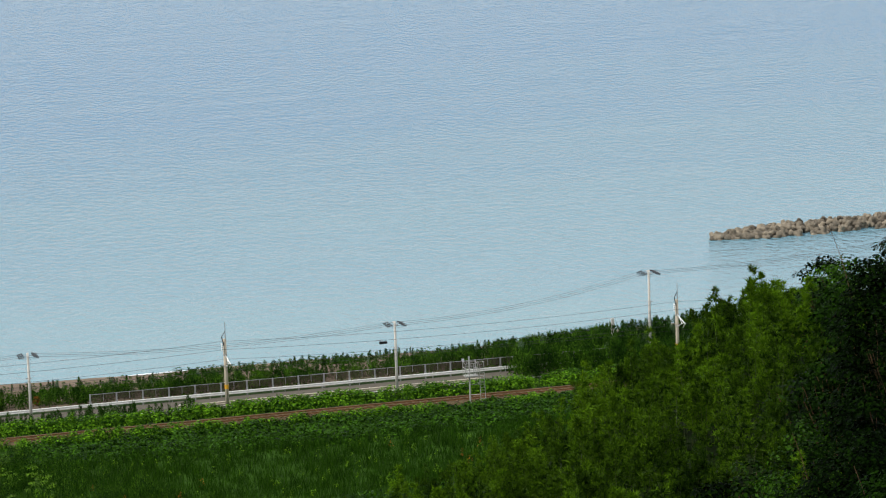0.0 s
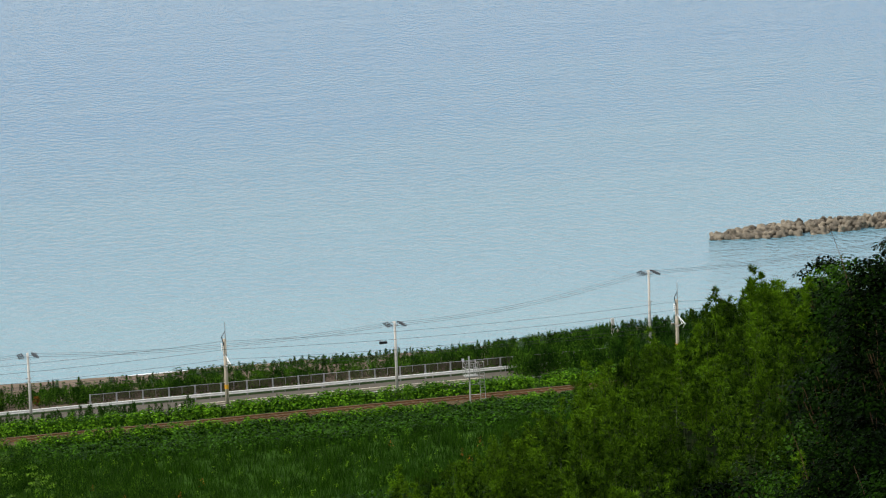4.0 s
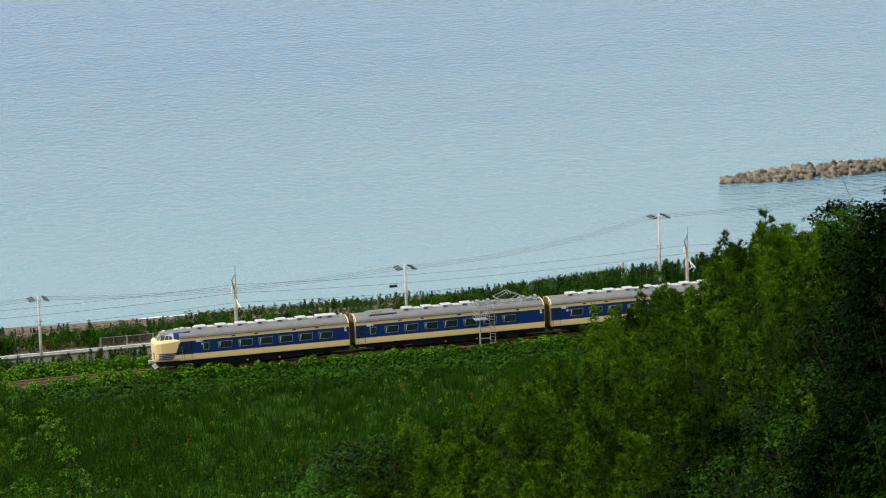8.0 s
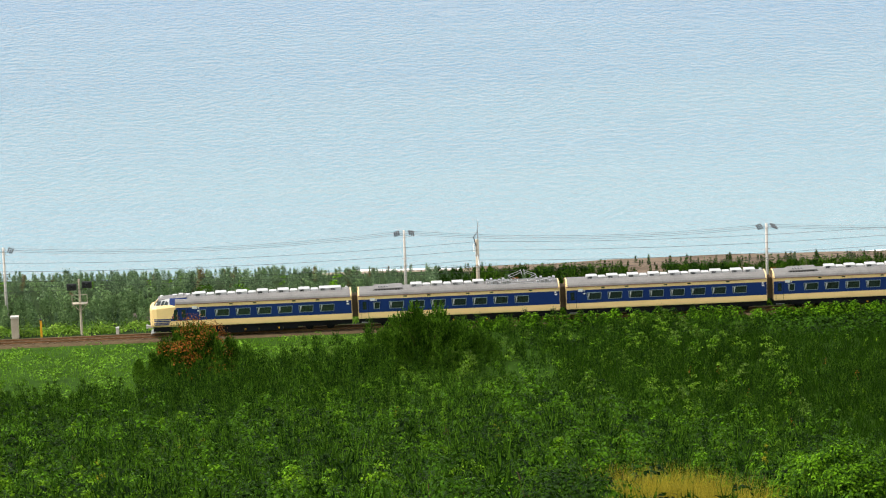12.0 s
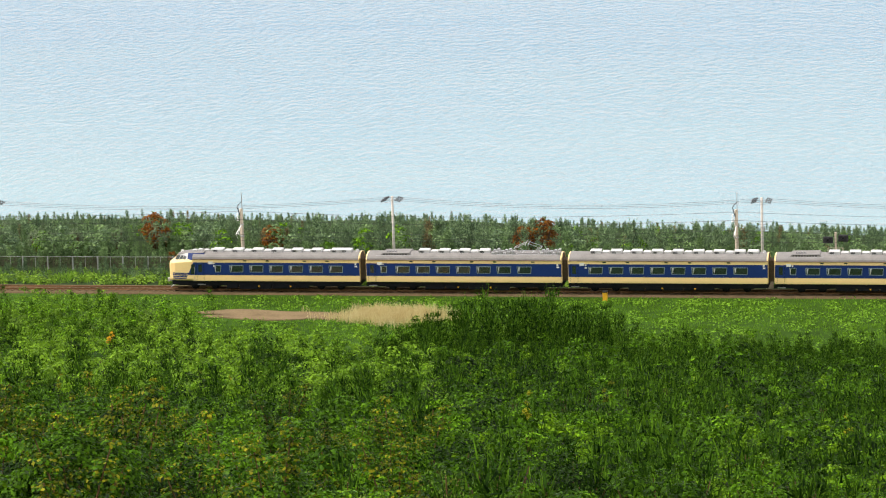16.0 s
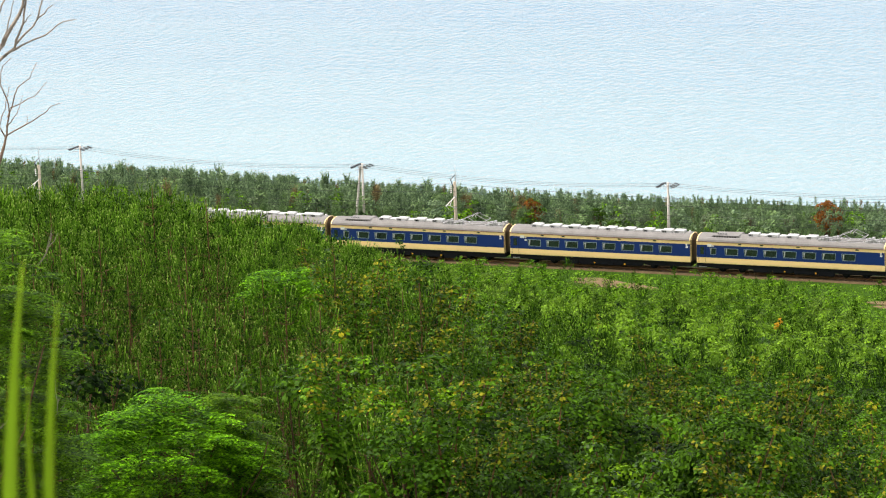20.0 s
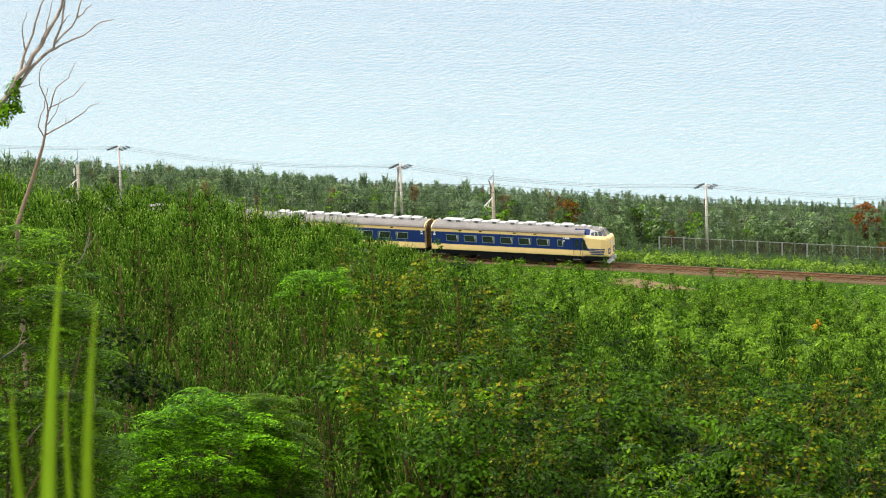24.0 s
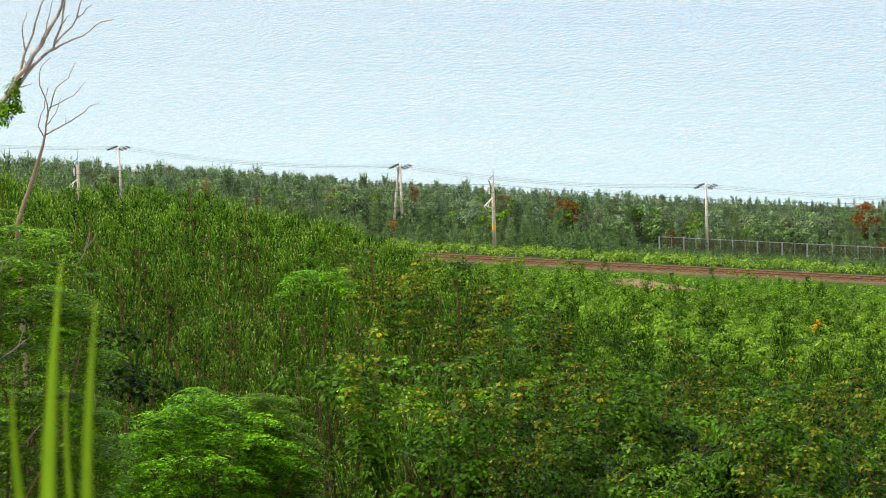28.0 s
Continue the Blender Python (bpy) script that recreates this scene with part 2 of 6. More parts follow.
# ---- building helpers ----
class Geo:
    """Collects vertices and faces of one mesh."""

    def __init__(self):
        self.v, self.f = [], []

    def box(self, x0, x1, y0, y1, z0, z1, m=None):
        k = len(self.v)
        pts = [Vector((x, y, z)) for z in (z0, z1) for y in (y0, y1) for x in (x0, x1)]
        self.v += [m @ p for p in pts] if m else pts
        self.f += [tuple(k + i for i in q) for q in ((0, 2, 3, 1), (4, 5, 7, 6), (0, 1, 5, 4), (2, 6, 7, 3), (0, 4, 6, 2), (1, 3, 7, 5))]
        return self

    def tube(self, a, b, ra, rb=None, n=8, caps=True):
        a, b = Vector(a), Vector(b)
        rb = ra if rb is None else rb
        d = (b - a).normalized()
        s = d.orthogonal().normalized()
        t = d.cross(s)
        k = len(self.v)
        for p, r in ((a, ra), (b, rb)):
            for i in range(n):
                w = 2 * math.pi * i / n
                self.v.append(p + s * (r * math.cos(w)) + t * (r * math.sin(w)))
        for i in range(n):
            j = (i + 1) % n
            self.f.append((k + i, k + j, k + n + j, k + n + i))
        if caps:
            self.f += [tuple(k + i for i in reversed(range(n))), tuple(k + n + i for i in range(n))]
        return self

    def path(self, pts, ra, rb=None, n=5):
        """One bent, tapering tube through the points."""
        rb = ra if rb is None else rb
        pts, m = [Vector(p) for p in pts], len(pts) - 1
        k, side = len(self.v), None
        for i, p in enumerate(pts):
            d = (pts[min(i + 1, m)] - pts[max(i - 1, 0)]).normalized()
            side = d.orthogonal().normalized() if side is None else side - d * side.dot(d)
            side = side.normalized() if side.length > 1e-4 else d.orthogonal().normalized()
            t, r = d.cross(side), ra + (rb - ra) * i / m
            self.v += [p + side * (r * math.cos(2 * math.pi * q / n)) + t * (r * math.sin(2 * math.pi * q / n)) for q in range(n)]
        for i in range(m):
            for q in range(n):
                a, b = k + i * n + q, k + i * n + (q + 1) % n
                self.f.append((a, b, b + n, a + n))
        self.f += [tuple(k + q for q in reversed(range(n))), tuple(k + m * n + q for q in range(n))]
        return self

    def loft(self, sections, close=True, caps=True):
        """Skins a row of outlines that have the same number of points."""
        k, n = len(self.v), len(sections[0])
        for s in sections:
            self.v += [Vector(p) for p in s]
        for i in range(len(sections) - 1):
            for j in range(n if close else n - 1):
                a, b = k + i * n + j, k + i * n + (j + 1) % n
                self.f.append((a, b, b + n, a + n))
        if caps:
            self.f += [tuple(k + j for j in reversed(range(n))), tuple(k + (len(sections) - 1) * n + j for j in range(n))]
        return self

    def prism(self, outline, y0, y1):
        """An outline in x and z, drawn out from y0 to y1."""
        return self.loft([[(x, y0, z) for x, z in outline], [(x, y1, z) for x, z in outline]])

    def mesh(self, name, mat, smooth=False):
        me = bpy.data.meshes.new(name)
        me.from_pydata([tuple(p) for p in self.v], [], self.f)
        bm = bmesh.new()
        bm.from_mesh(me)
        bmesh.ops.recalc_face_normals(bm, faces=bm.faces[:])
        bm.to_mesh(me)
        bm.free()
        me.materials.append(M[mat])
        if smooth:
            me.shade_smooth()
        return me


def part(name, geo, mat, parent=None, label="", smooth=False, bevel=0.0):
    ob = new(name, geo.mesh(name, mat, smooth))
    if bevel:
        mod = ob.modifiers.new("bevel", "BEVEL")
        mod.width, mod.segments, mod.limit_method = bevel, 2, "ANGLE"
    ob.parent = parent
    return tagged(ob, label)


def thing(name, label, category, m=None, group="", kind=""):
    ob = tagged(new(name), label, category, group, kind)
    ob.empty_display_size = 0.3
    if m is not None:
        ob.matrix_basis = m
    return ob


def leaf_mesh(name, verts, mats, index=None, k=4):
    """A mesh of loose leaves or blades: verts has k rows for each."""
    n = len(verts) // k
    me = bpy.data.meshes.new(name)
    me.vertices.add(k * n)
    me.vertices.foreach_set("co", np.asarray(verts, dtype=np.float32).ravel())
    me.loops.add(k * n)
    me.loops.foreach_set("vertex_index", np.arange(k * n, dtype=np.int32))
    me.polygons.add(n)
    me.polygons.foreach_set("loop_start", np.arange(0, k * n, k, dtype=np.int32))
    for m_ in mats:
        me.materials.append(M[m_])
    if index is not None:
        me.polygons.foreach_set("material_index", np.asarray(index, dtype=np.int32))
    me.update(calc_edges=True)
    return me


rng = np.random.default_rng(7)


def unit(v):
    return v / np.maximum(np.linalg.norm(v, axis=-1, keepdims=True), 1e-9)


def leaves(p, normal, length, width, droop=0.15):
    """Pointed oval leaves: kite quads at p facing normal, pointing in random directions across it."""
    n = len(p)
    normal = unit(normal + rng.normal(0, 0.26, (n, 3)))
    d = unit(np.cross(normal, rng.normal(0, 1, (n, 3))))
    s = np.cross(normal, d)
    length = np.broadcast_to(np.asarray(length, float), (n,))[:, None] * rng.uniform(0.7, 1.25, (n, 1))
    width = np.broadcast_to(np.asarray(width, float), (n,))[:, None] * rng.uniform(0.8, 1.2, (n, 1))
    mid = p + d * length * 0.5
    tip = p + d * length - normal * length * droop
    return np.stack([p, mid + s * width / 2, tip, mid - s * width / 2], 1).reshape(-1, 3)


def blades(p, direction, length, width, facing=None):
    """Narrow upright blades or needles: slim triangles."""
    n = len(p)
    d = unit(direction)
    s = unit(np.cross(d, rng.normal(0, 1, (n, 3)) if facing is None else np.broadcast_to(facing, (n, 3))))
    length = np.broadcast_to(np.asarray(length, float), (n,))[:, None]
    width = np.broadcast_to(np.asarray(width, float), (n,))[:, None]
    tip = p + d * length
    return np.stack([p - s * width / 2, p + s * width / 2, tip], 1).reshape(-1, 3)


def stuff(name, verts, mats, label, category, index=None, k=4):
    ob = new(name, leaf_mesh(name, verts, mats, index, k))
    return tagged(ob, label, category, kind="stuff")


def smooth01(a, b, x):
    t = np.clip((x - a) / (b - a), 0, 1)
    return t * t * (3 - 2 * t)


# ---- the lie of the land ----
FOOT = ([-40, -28, -22, -20, -16, -13, -8, -4, 4, 7, 12], [312, 312, 310, 308, 306, 303, 303, 297, 296, 284, 262])
CREST = ([9, 13.1, 13.7, 15.1, 16.6, 17.4, 18.1, 18.9, 19.8, 20.5, 21.0, 22.1, 26, 40],
         [-15.0, -14.2, -13.95, -13.44, -12.55, -12.01, -11.65, -11.48, -10.84, -10.57, -10.21, -9.94, -9.0, -8.0])

# how high the plants of the two spurs may rise in the view from the lookout: bearing and elevation
SKYLINE = ([-34, -30.2, -28.8, -27.4, -26.4, -26.0, -25.3, -24.5, -24.1, -23.6, -22.6, -22.1, -21.1, -19.8, -17.9, -15.3],
           [-10.25, -10.25, -10.3, -10.25, -10.5, -10.85, -11.25, -11.43, -11.63, -11.83, -12.1, -12.3, -12.65, -12.85, -13.0, -13.1])
SPUR_LINE = ([11, 12.3, 13.1, 14.3, 15.3, 16.0, 16.6, 17.2, 17.7, 18.5, 19.0, 19.5, 20.1, 20.8, 21.2, 22.1, 26],
             [-14.6, -14.36, -14.07, -13.78, -13.45, -13.0, -12.64, -12.14, -11.82, -11.6, -11.25, -10.93, -10.57, -10.4, -10.16, -9.94, -9.4])


def shore_y(x):
    return 377.5 + 9.0 * smooth01(20, -80, x) + 6 * smooth01(90, 150, x) + 1.2 * np.sin(x * 0.045) + 0.5 * np.sin(x * 0.17 + 1)


def ground_z(x, y):
    x, y = np.asarray(x, float), np.asarray(y, float)
    r = np.hypot(x, y)
    az = np.degrees(np.arctan2(x, np.maximum(y, 1e-3)))
    foot = np.interp(az, *FOOT)
    h = 70.0 * (1 - np.maximum(y, 0) / foot) - np.minimum(y, 0) * 0.08
    z = 1.5 * np.log1p(np.exp(np.clip(h / 1.5, -30, 30)))
    z = np.where(h > 40, h, z)
    top = EYE.z - 150 * np.tan(np.radians(-np.interp(az, *CREST))) - 5.6
    front = np.where(y > 0, 1.0, 0.0)
    z = z + front * np.maximum(0, top - z) * smooth01(62, 92, r) * (1 - smooth01(150, 225, r)) * smooth01(8, 13, az)
    z = z + front * 5.0 * np.exp(-((r - 140) / 58.0) ** 2) * smooth01(-18.5, -24.5, az)
    z = z + 6.2 * np.exp(-(r / 6.0) ** 2)
    z = z + 0.5 * np.sin(x * 0.11 + 0.7) * np.sin(y * 0.09) * smooth01(1, 8, z)
    z = z - 0.32 * smooth01(270, 300, y)
    # dune and beach fall to the sea
    s = shore_y(x)
    fall = np.interp(y - s, [-22, -9, 0, 12, 60], [-0.32, -2.2, -5.0, -7.0, -12.0])
    return np.where(y > s - 22, fall, z)


def build_ground():
    xs = np.concatenate([[-5200, -2500, -1200, -600], np.arange(-340, 341, 5.0), [600, 1200, 2500, 5200]])
    ys = np.concatenate([[-3000, -1200, -500, -200, -80], np.arange(-40, 300, 5.0), np.arange(300, 420, 2.0), [450, 520, 900, 2000, 5200]])
    gx, gy = np.meshgrid(xs, ys)
    gz = ground_z(gx, gy)
    nx, ny = len(xs), len(ys)
    v = np.stack([gx, gy, gz], -1).reshape(-1, 3)
    i = (np.arange(ny - 1)[:, None] * nx + np.arange(nx - 1)[None]).ravel()
    f = np.stack([i, i + 1, i + nx + 1, i + nx], 1)
    me = bpy.data.meshes.new("ground")
    me.from_pydata(v.tolist(), [], f.tolist())
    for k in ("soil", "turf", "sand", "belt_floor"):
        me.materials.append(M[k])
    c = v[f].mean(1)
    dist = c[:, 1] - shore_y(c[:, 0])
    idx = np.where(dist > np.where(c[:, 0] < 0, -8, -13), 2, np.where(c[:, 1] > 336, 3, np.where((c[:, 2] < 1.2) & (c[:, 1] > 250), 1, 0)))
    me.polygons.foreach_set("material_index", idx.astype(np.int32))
    me.shade_smooth()
    tagged(new("ground", me), "overgrown hillside falling to a flat coastal strip and beach", "ground", kind="structure")


def build_sea():
    g = Geo()
    k = 60
    near = [(-5200 + 10400 * i / k) for i in range(k + 1)]
    g.v = [Vector((x, float(shore_y(np.clip(x, -340, 340))) - 3.0, -5.0)) for x in near] + [Vector((x, 5200, -5.0)) for x in near]
    g.f = [(i, i + 1, k + 2 + i, k + 1 + i) for i in range(k)]
    ob = part("water", g, "water")
    tagged(ob, "calm pale blue sea with fine wind ripples", "sea", kind="structure")


build_ground()
build_sea()

# ---- railway ----
TRACK_Y = 333.9


def build_track():
    bed = thing("railway_track", "single railway track on brown ballast with rusty rails", "railway", kind="structure")
    g = Geo()
    prof = [(-2.9, -0.75), (-1.75, -0.2), (1.75, -0.2), (2.9, -0.75)]
    g.loft([[(x, TRACK_Y + y, z) for y, z in prof] for x in (-460, -300, -150, 0, 150, 340)])
    part("ballast_bed", g, "ballast", bed, "rust-stained crushed stone ballast")
    for s in (-0.56, 0.56):
        g = Geo()
        rail = [(-0.07, -0.15), (0.07, -0.15), (0.07, -0.13), (0.015, -0.11), (0.015, -0.04), (0.035, -0.03), (0.035, 0.0),
                (-0.035, 0.0), (-0.035, -0.03), (-0.015, -0.04), (-0.015, -0.11), (-0.07, -0.13)]
        g.loft([[(x, TRACK_Y + s + y, z) for y, z in rail] for x in (-460, -200, 0, 340)])
        part("rail", g, "rust", bed, "rusty steel rail")
    g = Geo()
    for i in range(1100):
        x = -450 + i * 0.72
        g.box(x - 0.11, x + 0.11, TRACK_Y - 1.05, TRACK_Y + 1.05, -0.25, -0.14)
    ob = part("sleepers", g, "sleeper", bed, "row of weathered sleepers")
    tagged(ob, kind="stuff")


build_track()

# ---- the train: six sleeping-car coaches, cream and blue ----
PITCH, BODY_L, HALF_W = 20.62, 19.95, 1.45
SILL, WAIST, BAND, EAVE, CROWN = 1.02, 1.64, 2.95, 3.30, 3.88


def body_outline(w=HALF_W):
    """Half outline of a coach from sill over the roof, as (y, z)."""
    side = [(-w * 0.985, SILL), (-w, SILL + 0.12), (-w, EAVE)]
    roof = [(-w * math.cos(radians(a)), EAVE + (CROWN - EAVE) * math.sin(radians(a))) for a in (18, 38, 58, 76, 90)]
    left = side + roof
    return left + [(-y, z) for y, z in reversed(left[:-1])]


def window(parent, x, z0, z1, w, side, name="window"):
    """A pane with slanted ends, in a pale rim, on the side wall."""
    y = side * (HALF_W + 0.008)
    cut = 0.07
    def outline(e):
        return [(x - w / 2 - e, z1 + e), (x + w / 2 + e, z1 + e), (x + w / 2 - cut + e, z0 - e), (x - w / 2 + cut - e, z0 - e)]
    g = Geo().prism(outline(0.05), y - 0.012, y + 0.012)
    frame_part = part(name, g, "window_rim", parent)
    part("pane", Geo().prism(outline(0.0), y - 0.004 + side * 0.012, y + 0.004 + side * 0.012), "glass", frame_part, "dark tinted pane")
    yc = y + side * 0.018
    part("curtain", Geo().prism([(x - w * 0.44, z1 - 0.03), (x - w * 0.30, z1 - 0.03), (x - w * 0.38, z0 + 0.04), (x - w * 0.40, z0 + 0.04)], yc - 0.002, yc + 0.002), "curtain", frame_part, "pale gathered curtain")


def bogie(parent, x):
    g = Geo()
    for s in (-1, 1):
        g.box(x - 1.75, x + 1.75, s * 0.95 - 0.07, s * 0.95 + 0.07, 0.42, 0.6)
        for dx in (-1.05, 1.05):
            g.box(x + dx - 0.17, x + dx + 0.17, s * 1.0 - 0.1, s * 1.0 + 0.1, 0.28, 0.58)
            g.tube((x + dx - 0.35, s * 0.98, 0.5), (x + dx - 0.35, s * 0.98, 0.72), 0.09)
            g.tube((x + dx + 0.35, s * 0.98, 0.5), (x + dx + 0.35, s * 0.98, 0.72), 0.09)
    g.box(x - 0.3, x + 0.3, -0.95, 0.95, 0.45, 0.75)
    b = part("bogie", g, "under", parent, "grimy black bogie frame")
    for dx in (-1.05, 1.05):
        for s in (-0.56, 0.56):
            w = Geo().tube((x + dx, s - 0.06, 0.43), (x + dx, s + 0.06, 0.43), 0.43, n=20)
            part("wheel", w, "under", b, "grimy steel wheel")


def air_unit(parent, x, big):
    l, h, w = (1.12, 0.33, 0.55) if big else (0.74, 0.22, 0.45)
    z = CROWN - 0.1
    g = Geo().prism([(x - l / 2, z), (x - l / 2, z + h - 0.05), (x - l / 2 + 0.06, z + h), (x + l / 2 - 0.06, z + h), (x + l / 2, z + h - 0.05), (x + l / 2, z)], -w, w)
    u = part("air_conditioner", g, "unit", parent, "pale grey roof air conditioner")
    if big:
        for s in (-1, 1):
            g = Geo()
            for k in range(4):
                g.box(x - 0.42, x + 0.0, s * (w + 0.006) - 0.006, s * (w + 0.006) + 0.006, z + 0.1 + 0.05 * k, z + 0.13 + 0.05 * k)
            part("vent_grille", g, "under", u, "dark vent slots")


def pantograph(parent, x):
    """A diamond pantograph, raised a little, on its insulators over the lowered roof end."""
    deck = Geo().box(x - 3.75, x + 3.35, -1.05, 1.05, CROWN - 0.32, CROWN - 0.24)
    d = part("roof_deck", deck, "steel", parent, "steel roof deck with cabling")
    g = Geo()
    for dx in (-1.1, 1.1):
        for s in (-0.55, 0.55):
            g.tube((x + dx, s, CROWN - 0.24), (x + dx, s, CROWN - 0.02), 0.07)
    part("insulator", g, "porcelain", d, "white porcelain insulators")
    g = Geo()
    zb, zk, zt = CROWN, CROWN + 0.45, CROWN + 0.95
    for s in (-0.6, 0.6):
        for e in (-1, 1):
            g.tube((x + e * 0.5, s * 0.8, zb), (x + e * 1.35, s, zk), 0.03)
            g.tube((x + e * 1.35, s, zk), (x + e * 0.12, s * 0.7, zt), 0.025)
        g.tube((x - 1.1, s, zb), (x + 1.1, s, zb), 0.04)
    for e in (-1, 1):
        g.tube((x + e * 1.35, -0.6, zk), (x + e * 1.35, 0.6, zk), 0.03)
        g.tube((x + e * 0.5, -0.6, zb), (x + e * 0.5, 0.6, zb), 0.05)
        g.path([(x + e * 0.14, -0.95, zt - 0.12), (x + e * 0.14, -0.6, zt + 0.04), (x + e * 0.14, 0.6, zt + 0.04), (x + e * 0.14, 0.95, zt - 0.12)], 0.035)
    part("pantograph_frame", g, "galvanised", d, "grey tubular diamond pantograph")
    g = Geo()
    for k in range(11):
        dx = -3.5 + k * 0.4 if k < 6 else 1.45 + (k - 6) * 0.42
        h0 = 0.05 + 0.09 * (k % 3)
        g.box(x + dx - 0.13, x + dx + 0.13, -0.85, -0.35, CROWN - 0.24, CROWN + h0)
        g.box(x + dx - 0.12, x + dx + 0.12, 0.2, 0.8, CROWN - 0.24, CROWN + 0.1 * ((k + 1) % 3))
        g.tube((x + dx, -0.6, CROWN + h0), (x + dx, -0.6, CROWN + h0 + 0.16), 0.05, 0.03)
    for z in (0.18, 0.3):
        g.tube((x - 3.6, -0.6, CROWN + z), (x - 1.3, -0.6, CROWN + z), 0.025)
        g.tube((x + 1.4, -0.6, CROWN + z), (x + 3.2, -0.6, CROWN + z), 0.025)
    for s in (-0.9, 0.9):
        g.tube((x - 3.6, s, CROWN - 0.1), (x + 3.2, s, CROWN - 0.1), 0.035)
    part("switch_gear", g, "galvanised", d, "grey roof switch gear and bus bars")


def roof_intake(parent, x0, x1):
    """The low louvred intake hoods on the roof of a motor coach."""
    g = Geo().prism([(x0, CROWN - 0.3), (x0 + 0.5, CROWN + 0.02), (x1 - 0.2, CROWN + 0.06), (x1, CROWN - 0.25)], -1.0, 1.0)
    h = part("intake_hood", g, "roof", parent, "grey louvred intake hood")
    g = Geo()
    for k in range(9):
        x = x0 + 0.55 + k * (x1 - x0 - 0.9) / 9
        for s in (-1, 1):
            g.box(x, x + 0.16, s * 1.006 - 0.006, s * 1.006 + 0.006, CROWN - 0.2, CROWN - 0.03)
    part("louvre", g, "under", h)
    g = Geo()
    for s in (-1.12, 1.12):
        g.tube((x0 - 0.2, s, CROWN - 0.22), (x1 + 0.2, s, CROWN - 0.22), 0.03)
    for k in range(4):
        g.tube((x0 + 0.9 + k * 0.28, -0.5, CROWN + 0.02), (x0 + 0.9 + k * 0.28, -0.5, CROWN + 0.2), 0.09)
    part("roof_pipe", g, "steel", h)


